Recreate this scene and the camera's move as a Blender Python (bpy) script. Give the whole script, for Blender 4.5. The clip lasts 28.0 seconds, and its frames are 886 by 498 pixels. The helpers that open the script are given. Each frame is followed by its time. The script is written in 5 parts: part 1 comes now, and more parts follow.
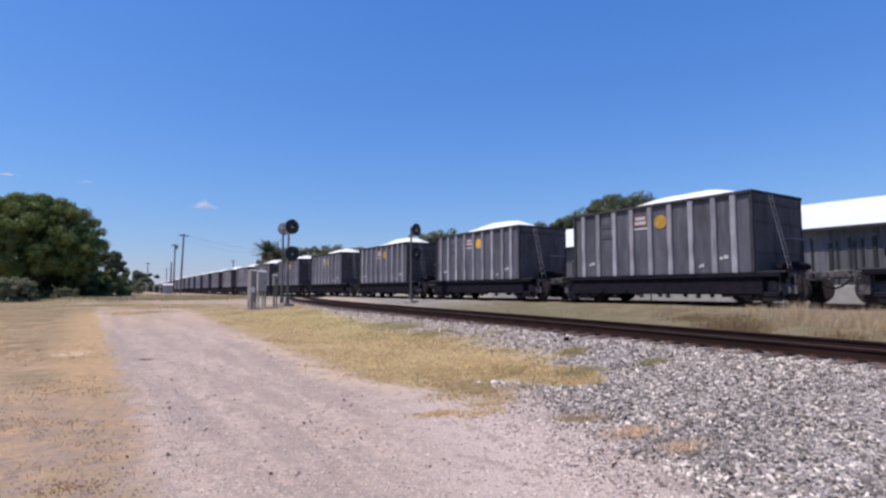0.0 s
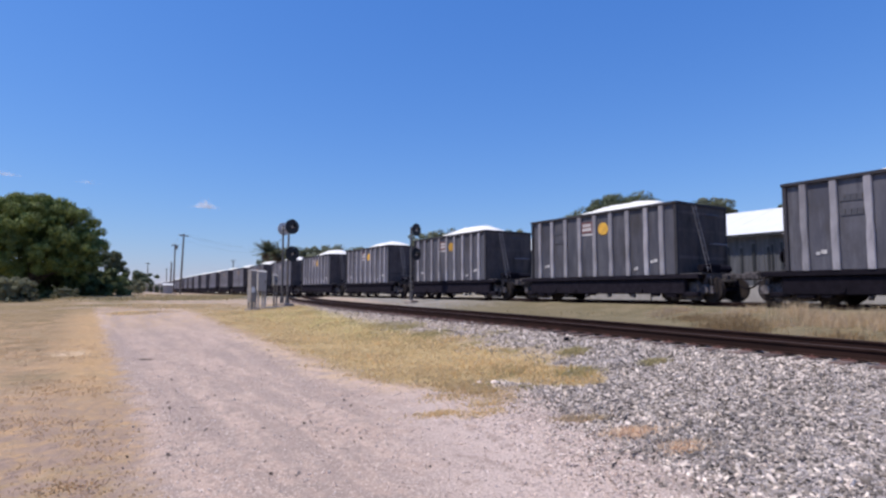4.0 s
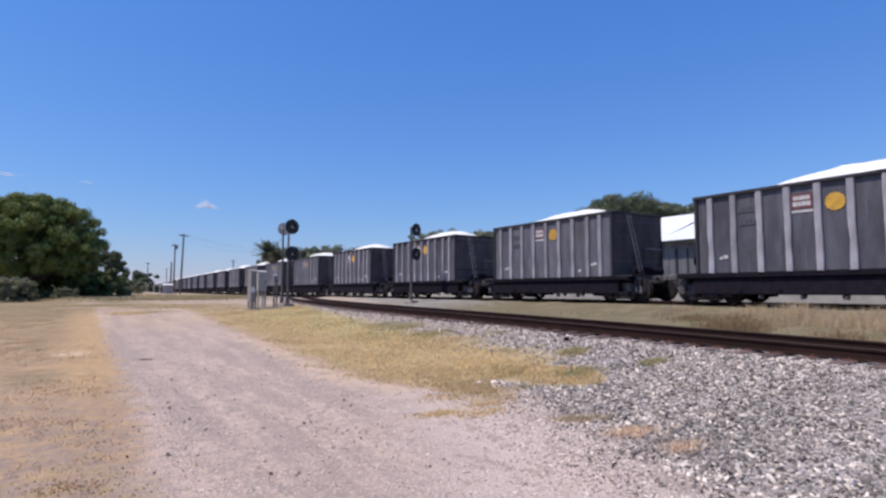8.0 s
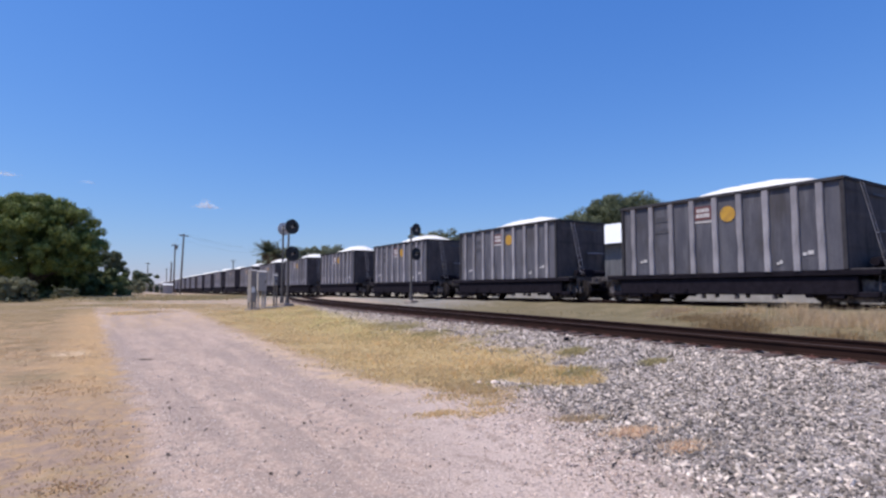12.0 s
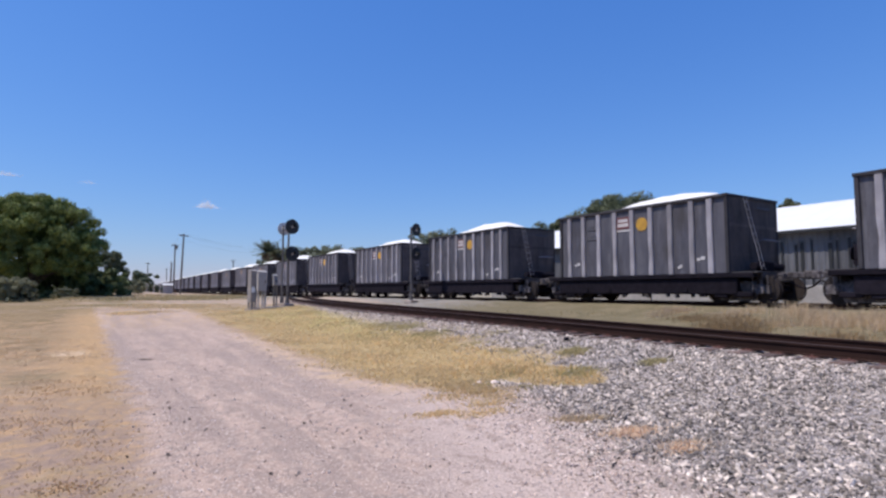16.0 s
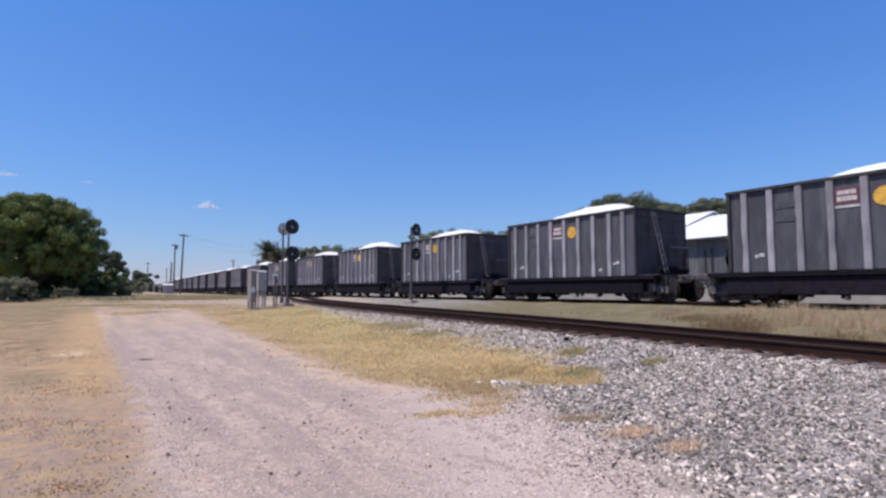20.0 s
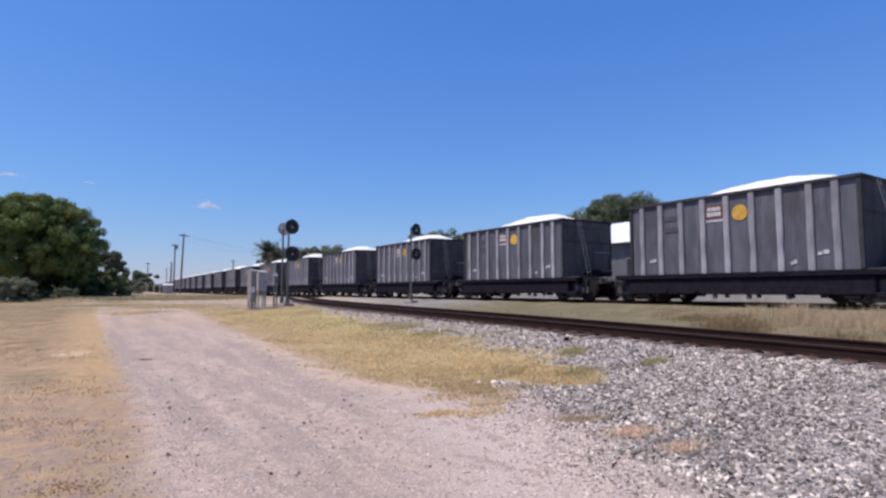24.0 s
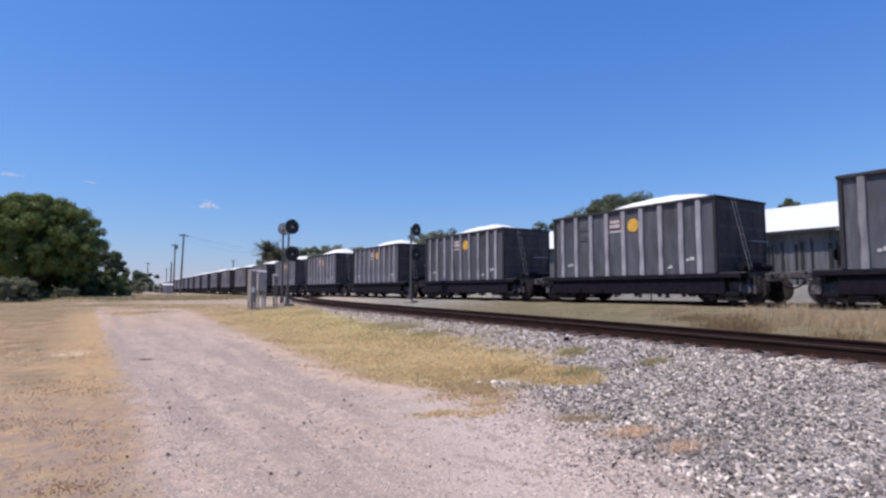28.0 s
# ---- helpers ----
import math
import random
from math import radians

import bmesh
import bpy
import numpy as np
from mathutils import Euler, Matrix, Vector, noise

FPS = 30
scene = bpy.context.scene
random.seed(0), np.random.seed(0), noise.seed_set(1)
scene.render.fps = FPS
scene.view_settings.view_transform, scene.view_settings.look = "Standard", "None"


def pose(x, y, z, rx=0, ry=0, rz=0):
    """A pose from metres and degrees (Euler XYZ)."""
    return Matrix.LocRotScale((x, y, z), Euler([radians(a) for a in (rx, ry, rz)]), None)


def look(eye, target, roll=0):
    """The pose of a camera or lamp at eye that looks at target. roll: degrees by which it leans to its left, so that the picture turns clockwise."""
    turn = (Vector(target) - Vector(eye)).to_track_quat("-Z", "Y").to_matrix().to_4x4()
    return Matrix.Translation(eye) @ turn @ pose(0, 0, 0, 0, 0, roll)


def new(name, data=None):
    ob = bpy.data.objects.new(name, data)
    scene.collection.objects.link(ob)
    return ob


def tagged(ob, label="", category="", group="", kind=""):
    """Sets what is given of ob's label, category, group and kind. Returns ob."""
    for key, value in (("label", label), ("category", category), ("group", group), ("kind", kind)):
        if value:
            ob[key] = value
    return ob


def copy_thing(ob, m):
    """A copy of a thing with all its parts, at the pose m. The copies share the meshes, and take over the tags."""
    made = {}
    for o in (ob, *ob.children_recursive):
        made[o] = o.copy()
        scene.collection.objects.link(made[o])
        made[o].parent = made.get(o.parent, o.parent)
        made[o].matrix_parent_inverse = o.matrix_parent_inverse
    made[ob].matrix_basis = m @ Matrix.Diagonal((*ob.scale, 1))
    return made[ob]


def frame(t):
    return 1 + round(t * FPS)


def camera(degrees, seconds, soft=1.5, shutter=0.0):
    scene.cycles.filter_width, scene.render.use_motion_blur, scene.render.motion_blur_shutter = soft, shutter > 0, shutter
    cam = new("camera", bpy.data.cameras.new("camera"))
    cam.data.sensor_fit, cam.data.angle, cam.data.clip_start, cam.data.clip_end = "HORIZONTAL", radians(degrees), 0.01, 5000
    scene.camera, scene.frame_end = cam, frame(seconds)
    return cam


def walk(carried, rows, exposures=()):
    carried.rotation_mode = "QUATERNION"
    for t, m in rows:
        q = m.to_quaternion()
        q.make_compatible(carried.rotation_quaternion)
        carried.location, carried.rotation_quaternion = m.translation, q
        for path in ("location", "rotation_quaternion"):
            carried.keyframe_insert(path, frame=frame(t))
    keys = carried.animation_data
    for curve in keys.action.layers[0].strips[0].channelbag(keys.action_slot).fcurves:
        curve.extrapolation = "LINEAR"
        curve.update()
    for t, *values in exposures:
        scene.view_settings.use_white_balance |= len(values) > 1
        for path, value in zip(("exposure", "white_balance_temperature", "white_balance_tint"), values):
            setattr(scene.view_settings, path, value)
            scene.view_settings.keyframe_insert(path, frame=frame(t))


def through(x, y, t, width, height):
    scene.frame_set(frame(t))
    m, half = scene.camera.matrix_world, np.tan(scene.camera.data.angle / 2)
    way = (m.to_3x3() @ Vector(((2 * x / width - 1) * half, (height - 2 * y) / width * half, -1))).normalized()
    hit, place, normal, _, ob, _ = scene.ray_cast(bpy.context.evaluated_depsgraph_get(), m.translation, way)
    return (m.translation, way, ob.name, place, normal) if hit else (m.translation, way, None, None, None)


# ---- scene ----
cam = camera(76.93, 28.0, soft=2.55)
EYE = (0.0, 0.0, 1.45)
HEAD, TILT = radians(32.95), radians(4.28)
AIM = (math.sin(HEAD), math.cos(HEAD), 1.45 + math.tan(TILT))
walk(cam, [(0.0, look(EYE, AIM)), (28.0, look(EYE, AIM))])

# ---- world, sun, exposure ----
SUN_EL, SUN_AZ = radians(62), radians(-76)      # azimuth from +y towards +x
world = bpy.data.worlds.new("sky")
scene.world = world
world.use_nodes = True
wn = world.node_tree
sky = wn.nodes.new("ShaderNodeTexSky")
sky.sky_type = "NISHITA"
sky.sun_disc = False
sky.sun_elevation, sky.sun_rotation = SUN_EL, SUN_AZ
sky.altitude, sky.air_density, sky.dust_density, sky.ozone_density = 0, 1.5, 0.0, 10.0
# a deep, even blue over the sky's own gradient
paler = wn.nodes.new("ShaderNodeVectorMath")
paler.operation = "MULTIPLY_ADD"
paler.inputs[1].default_value = (0.70, 0.70, 0.73)
paler.inputs[2].default_value = (-0.11, 0.36, 2.4)
wn.links.new(sky.outputs[0], paler.inputs[0])
wn.links.new(paler.outputs[0], wn.nodes["Background"].inputs[0])
wn.nodes["Background"].inputs[1].default_value = 0.12
sun_data = bpy.data.lights.new("sun", "SUN")
sun_data.energy, sun_data.angle, sun_data.color = 4.6, radians(0.53), (1.0, 0.905, 0.785)
sun = new("sun", sun_data)
SUN_DIR = Vector((math.sin(SUN_AZ) * math.cos(SUN_EL), math.cos(SUN_AZ) * math.cos(SUN_EL), math.sin(SUN_EL)))
sun.matrix_world = look(SUN_DIR * 50, (0, 0, 0))
scene.view_settings.exposure = 0.0


# ---- materials ----
def nodes_of(name):
    m = bpy.data.materials.new(name)
    m.use_nodes = True
    return m, m.node_tree, m.node_tree.nodes["Principled BSDF"]


def link(nt, a, b):
    nt.links.new(a, b)


def noise_node(nt, vec, scale, detail=4.0, rough=0.6):
    n = nt.nodes.new("ShaderNodeTexNoise")
    n.inputs["Scale"].default_value = scale
    n.inputs["Detail"].default_value = detail
    n.inputs["Roughness"].default_value = rough
    link(nt, vec, n.inputs["Vector"])
    return n.outputs["Fac"]


def ramp(nt, value, lo, hi):
    r = nt.nodes.new("ShaderNodeMapRange")
    r.interpolation_type = "SMOOTHSTEP"
    r.inputs["From Min"].default_value = lo
    r.inputs["From Max"].default_value = hi
    link(nt, value, r.inputs["Value"])
    return r.outputs["Result"]


def mixed(nt, fac, a, b):
    n = nt.nodes.new("ShaderNodeMix")
    n.data_type = "RGBA"
    if isinstance(fac, (int, float)):
        n.inputs["Factor"].default_value = fac
    else:
        link(nt, fac, n.inputs["Factor"])
    for side, value in (("A", a), ("B", b)):
        socket = [s for s in n.inputs if s.name == side and s.type == "RGBA"][0]
        if isinstance(value, tuple):
            socket.default_value = (*value[:3], 1)
        else:
            link(nt, value, socket)
    return [s for s in n.outputs if s.type == "RGBA"][0]


def calc(nt, op, a, b=0.0):
    n = nt.nodes.new("ShaderNodeMath")
    n.operation = op
    for i, v in enumerate((a, b)):
        if isinstance(v, (int, float)):
            n.inputs[i].default_value = v
        else:
            link(nt, v, n.inputs[i])
    return n.outputs[0]


def bumped(nt, bsdf, height, strength, distance):
    b = nt.nodes.new("ShaderNodeBump")
    b.inputs["Strength"].default_value = strength
    b.inputs["Distance"].default_value = distance
    link(nt, height, b.inputs["Height"])
    link(nt, b.outputs["Normal"], bsdf.inputs["Normal"])


def surface(name, c1, c2, scale=4.0, rough=0.7, metal=0.0, bump=0.3, fine=40.0, stretch=(1, 1, 1), stain=None, stain_at=(0.55, 0.75),
            vary=0.0, island=0.0, spec=0.5, streak=None):
    """A two-scale surface: c1 to c2 by coarse noise, fine grain, an optional stain colour, and a change from piece to piece."""
    m, nt, bsdf = nodes_of(name)
    tc = nt.nodes.new("ShaderNodeTexCoord")
    mp = nt.nodes.new("ShaderNodeMapping")
    mp.inputs["Scale"].default_value = stretch
    link(nt, tc.outputs["Object"], mp.inputs["Vector"])
    vec = mp.outputs["Vector"]
    coarse = noise_node(nt, vec, scale)
    grain = noise_node(nt, tc.outputs["Object"], fine, 3.0)
    col = mixed(nt, ramp(nt, coarse, 0.32, 0.68), c1, c2)
    if stain:
        col = mixed(nt, ramp(nt, noise_node(nt, vec, scale * 0.45, 6.0, 0.7), *stain_at), col, stain)
    if streak:
        mp2 = nt.nodes.new("ShaderNodeMapping")
        mp2.inputs["Scale"].default_value = (2.6, 2.6, 0.3)
        link(nt, tc.outputs["Object"], mp2.inputs["Vector"])
        col = mixed(nt, calc(nt, "MULTIPLY", ramp(nt, noise_node(nt, mp2.outputs["Vector"], 1.3, 5.0, 0.7), 0.45, 0.68), 0.75), col, streak)
    dark = tuple(v * 0.72 for v in c1)
    col = mixed(nt, ramp(nt, grain, 0.5, 0.85), col, dark)
    for amount, kind in ((vary, "ShaderNodeObjectInfo"), (island, "ShaderNodeNewGeometry")):
        if amount:
            inf = nt.nodes.new(kind)
            rnd = inf.outputs["Random" if kind == "ShaderNodeObjectInfo" else "Random Per Island"]
            hs = nt.nodes.new("ShaderNodeHueSaturation")
            link(nt, calc(nt, "ADD", calc(nt, "MULTIPLY", calc(nt, "POWER", rnd, 1.0 if kind == "ShaderNodeObjectInfo" else 1.5), amount * 2), 1 - amount), hs.inputs["Value"])
            link(nt, col, hs.inputs["Color"])
            col = hs.outputs["Color"]
    link(nt, col, bsdf.inputs["Base Color"])
    bsdf.inputs["Roughness"].default_value = rough
    bsdf.inputs["Metallic"].default_value = metal
    bsdf.inputs["Specular IOR Level"].default_value = spec
    if bump:
        bumped(nt, bsdf, grain, bump, 0.01)
    return m


CAR_SIDE = surface("weathered_grey_steel", (0.073, 0.073, 0.094), (0.118, 0.116, 0.141), 0.8, 0.55, 0.0, 0.25, 30, (1.6, 1.6, 0.6),
                   (0.066, 0.060, 0.064), (0.44, 0.66), 0.2, spec=0.22, streak=(0.150, 0.147, 0.170))
CAR_RIB = surface("pale_grey_rib_paint", (0.345, 0.328, 0.36), (0.24, 0.229, 0.255), 1.3, 0.75, 0.0, 0.2, 30, (2, 2, 0.9), (0.15, 0.14, 0.15), (0.48, 0.62), 0.22, spec=0.15)
CAR_END = surface("dark_grey_end_paint", (0.088, 0.070, 0.066), (0.128, 0.102, 0.096), 2.0, 0.8, 0.0, 0.25, 35, (1.5, 1.5, 0.5), (0.05, 0.037, 0.03), (0.5, 0.7), 0.2, spec=0.12, streak=(0.150, 0.116, 0.099))
CHORD = surface("dark_chord_paint", (0.038, 0.036, 0.042), (0.056, 0.053, 0.060), 3, 0.8, 0.0, 0.2, 40, vary=0.2, spec=0.12)
UNDER = surface("sooty_black_steel", (0.0125, 0.0108, 0.0158), (0.0195, 0.0166, 0.0238), 5, 0.9, 0.0, 0.3, 40, vary=0.2, spec=0.06)
PLATFORM = surface("grey_platform_steel", (0.085, 0.078, 0.080), (0.050, 0.045, 0.048), 5, 0.8, 0.0, 0.3, 40, vary=0.3, spec=0.15)
GEAR = surface("dusty_brake_steel", (0.046, 0.041, 0.047), (0.16, 0.144, 0.150), 6, 0.8, 0.0, 0.3, 40, vary=0.3, spec=0.15)
WHEEL = surface("rusty_wheel_steel", (0.026, 0.0225, 0.024), (0.044, 0.036, 0.036), 5, 0.85, 0.0, 0.2, 40, vary=0.2, spec=0.12)
LOAD = surface("crushed_white_limestone", (0.80, 0.79, 0.76), (0.70, 0.69, 0.66), 3, 0.95, 0.0, 0.9, 14, spec=0.1)
WHITE_MARK = surface("worn_white_marking", (0.58, 0.56, 0.56), (0.44, 0.42, 0.42), 9, 0.7, 0, 0.1, 60)
RED_MARK = surface("maroon_marking", (0.16, 0.05, 0.055), (0.11, 0.04, 0.045), 7, 0.7, 0, 0.1, 60)
SUN_MARK = surface("faded_yellow_marking", (0.64, 0.365, 0.042), (0.47, 0.255, 0.045), 4, 0.7, 0, 0.1, 60, vary=0.3)
DARK_MARK = surface("faint_dark_lettering", (0.060, 0.060, 0.075), (0.080, 0.079, 0.096), 9, 0.7, 0, 0.1, 60)
RAIL = surface("rust_brown_rail", (0.020, 0.0105, 0.0090), (0.033, 0.0165, 0.0135), 5, 0.85, 0.0, 0.2, 50, (1, 0.3, 1), spec=0.12)
RAIL_TOP = surface("worn_rail_head", (0.060, 0.041, 0.037), (0.047, 0.032, 0.029), 5, 0.7, 0.1, 0.05, 60, (1, 0.2, 1), spec=0.2)
TIE = surface("creosoted_tie_wood", (0.10, 0.065, 0.055), (0.16, 0.11, 0.095), 5, 0.9, 0, 0.6, 30, (1, 6, 6), vary=0.25)
PLATE = surface("red_rusted_plate", (0.16, 0.065, 0.05), (0.11, 0.05, 0.04), 9, 0.8, 0.1, 0.3, 60, vary=0.2)
STONE = surface("ballast_stone", (0.58, 0.497, 0.43), (0.42, 0.357, 0.312), 9, 0.9, 0, 0.4, 60, island=0.75, spec=0.25)
LANE_STONE = surface("lane_pebble", (0.66, 0.55, 0.49), (0.56, 0.46, 0.41), 9, 0.95, 0, 0.4, 60, island=0.4, spec=0.15)
DARK_STONE = surface("dark_chips", (0.27, 0.235, 0.212), (0.35, 0.307, 0.278), 9, 0.9, 0, 0.4, 60, island=0.5, spec=0.25)
CLOD = surface("dark_clod", (0.10, 0.083, 0.077), (0.16, 0.13, 0.12), 9, 0.95, 0, 0.4, 60, island=0.5, spec=0.1)
FOOTING = surface("dusty_footing", (0.36, 0.305, 0.265), (0.29, 0.24, 0.21), 4, 0.95, 0, 0.4, 50)
CONCRETE = surface("pale_concrete", (0.46, 0.44, 0.41), (0.36, 0.34, 0.32), 4, 0.9, 0, 0.4, 50)
DOCK = surface("old_dock_concrete", (0.33, 0.315, 0.30), (0.26, 0.245, 0.235), 2, 0.9, 0, 0.4, 50)
SILVER = surface("aluminium_paint", (0.32, 0.31, 0.31), (0.25, 0.242, 0.245), 4, 0.6, 0.0, 0.1, 50, vary=0.1)
CABINET = surface("dull_cabinet_paint", (0.28, 0.255, 0.24), (0.21, 0.19, 0.18), 4, 0.7, 0.0, 0.15, 50, vary=0.15)
CABINET_PALE = surface("dusty_cabinet_paint", (0.43, 0.40, 0.38), (0.34, 0.315, 0.295), 4, 0.7, 0.0, 0.15, 50, vary=0.15)
PALE = surface("pale_grey_paint", (0.50, 0.50, 0.51), (0.42, 0.42, 0.43), 4, 0.6, 0.0, 0.1, 50)
MAST = surface("grey_mast_paint", (0.095, 0.086, 0.083), (0.13, 0.116, 0.11), 4, 0.6, 0.1, 0.15, 50)
BLACK = surface("matt_black_paint", (0.014, 0.014, 0.016), (0.024, 0.024, 0.026), 4, 0.7, 0, 0.1, 50)
LENS = surface("unlit_signal_lens", (0.42, 0.38, 0.37), (0.34, 0.31, 0.30), 20, 0.15, 0, 0, 60)
POLE = surface("weathered_pole_wood", (0.10, 0.085, 0.075), (0.15, 0.125, 0.11), 3, 0.9, 0, 0.5, 30, (4, 4, 0.5))
WIRE = surface("dull_wire", (0.10, 0.11, 0.13), (0.14, 0.15, 0.17), 3, 0.6, 0.3, 0, 30)
ROOF = surface("white_metal_roof", (0.80, 0.80, 0.79), (0.74, 0.74, 0.73), 0.6, 0.45, 0, 0.1, 20)
SHED_WALL = surface("grey_corrugated_wall", (0.128, 0.129, 0.143), (0.094, 0.095, 0.106), 0.8, 0.6, 0, 0.2, 25, (2, 2, 0.4), (0.075, 0.076, 0.084), (0.5, 0.72), 0.25, spec=0.2, streak=(0.155, 0.158, 0.170))
SHED_DARK = surface("dark_door_sheet", (0.012, 0.013, 0.015), (0.02, 0.021, 0.024), 2, 0.65, 0, 0.2, 30, (2, 2, 0.5), vary=0.3)
BARK = surface("grey_brown_bark", (0.10, 0.075, 0.055), (0.06, 0.047, 0.037), 5, 0.95, 0, 0.9, 22, (3, 3, 0.6))
PALM_FIBRE = surface("dry_palm_fibre", (0.20, 0.14, 0.08), (0.13, 0.09, 0.055), 6, 0.95, 0, 0.8, 24, (3, 3, 0.8))
WHITE_PAINT = surface("white_vehicle_paint", (0.78, 0.78, 0.78), (0.70, 0.70, 0.70), 2, 0.35, 0, 0, 30)
YELLOW = surface("pale_yellow_plastic", (0.80, 0.66, 0.22), (0.72, 0.58, 0.18), 8, 0.6, 0, 0, 60)


def leafy(name, c1, c2, through=0.25, swing=1.9):
    m, nt, bsdf = nodes_of(name)
    geo = nt.nodes.new("ShaderNodeNewGeometry")
    tc = nt.nodes.new("ShaderNodeTexCoord")
    big = noise_node(nt, tc.outputs["Object"], 0.5, 3.0)
    col = mixed(nt, geo.outputs["Random Per Island"], c1, c2)
    hs = nt.nodes.new("ShaderNodeHueSaturation")
    link(nt, calc(nt, "ADD", calc(nt, "MULTIPLY", big, swing), 1 - swing / 2), hs.inputs["Value"])
    link(nt, col, hs.inputs["Color"])
    link(nt, hs.outputs["Color"], bsdf.inputs["Base Color"])
    bsdf.inputs["Roughness"].default_value = 0.6
    bsdf.inputs["Specular IOR Level"].default_value = 0.3
    tr = nt.nodes.new("ShaderNodeBsdfTranslucent")
    link(nt, hs.outputs["Color"], tr.inputs["Color"])
    mx = nt.nodes.new("ShaderNodeMixShader")
    mx.inputs[0].default_value = through
    link(nt, bsdf.outputs[0], mx.inputs[1])
    link(nt, tr.outputs[0], mx.inputs[2])
    link(nt, mx.outputs[0], nt.nodes["Material Output"].inputs["Surface"])
    return m


LEAF = leafy("broad_green_leaves", (0.082, 0.114, 0.028), (0.245, 0.285, 0.078), 0.16, 1.6)
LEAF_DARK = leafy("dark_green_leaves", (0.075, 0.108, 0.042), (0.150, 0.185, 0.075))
LEAF_FAR = leafy("hazy_green_leaves", (0.092, 0.113, 0.062), (0.158, 0.178, 0.102), 0.25, 0.9)
# distance haze painted in by greying the leaf colour
LEAF_HAZE_GREY = leafy("dusty_grey_green_leaves", (0.115, 0.130, 0.080), (0.185, 0.195, 0.125), 0.25, 0.9)
LEAF_GREY = leafy("grey_green_brush", (0.20, 0.20, 0.112), (0.30, 0.29, 0.17), 0.25, 0.9)
LEAF_HAZE = leafy("far_olive_leaves", (0.17, 0.19, 0.12), (0.24, 0.25, 0.165), 0.25, 1.0)
WEED = leafy("brown_weeds", (0.42, 0.30, 0.17), (0.30, 0.22, 0.12), 0.4, 0.6)
LEAF_PALM = leafy("palm_fronds", (0.075, 0.085, 0.045), (0.14, 0.145, 0.08))
VERGE = leafy("verge_straw_grass", (0.66, 0.445, 0.25), (0.44, 0.31, 0.165), 0.45, 1.0)
SANDY = leafy("sandy_flat_grass", (0.86, 0.66, 0.47), (0.76, 0.565, 0.395), 0.45, 0.3)
FIELD = leafy("rough_field_grass", (0.50, 0.40, 0.22), (0.32, 0.28, 0.14), 0.4, 0.8)
OLIVE = leafy("olive_strip_grass", (0.32, 0.27, 0.14), (0.42, 0.34, 0.19), 0.4, 0.6)
STRAW = leafy("dry_straw_grass", (0.84, 0.64, 0.36), (0.62, 0.475, 0.255), 0.45, 0.9)
STRAW_PALE = leafy("pale_seed_grass", (0.74, 0.59, 0.41), (0.50, 0.38, 0.24), 0.45, 0.8)
WORN = leafy("worn_verge_grass", (0.61, 0.43, 0.275), (0.45, 0.318, 0.205), 0.45, 0.6)
GREENISH = leafy("half_green_grass", (0.42, 0.37, 0.18), (0.58, 0.47, 0.25), 0.4, 0.6)


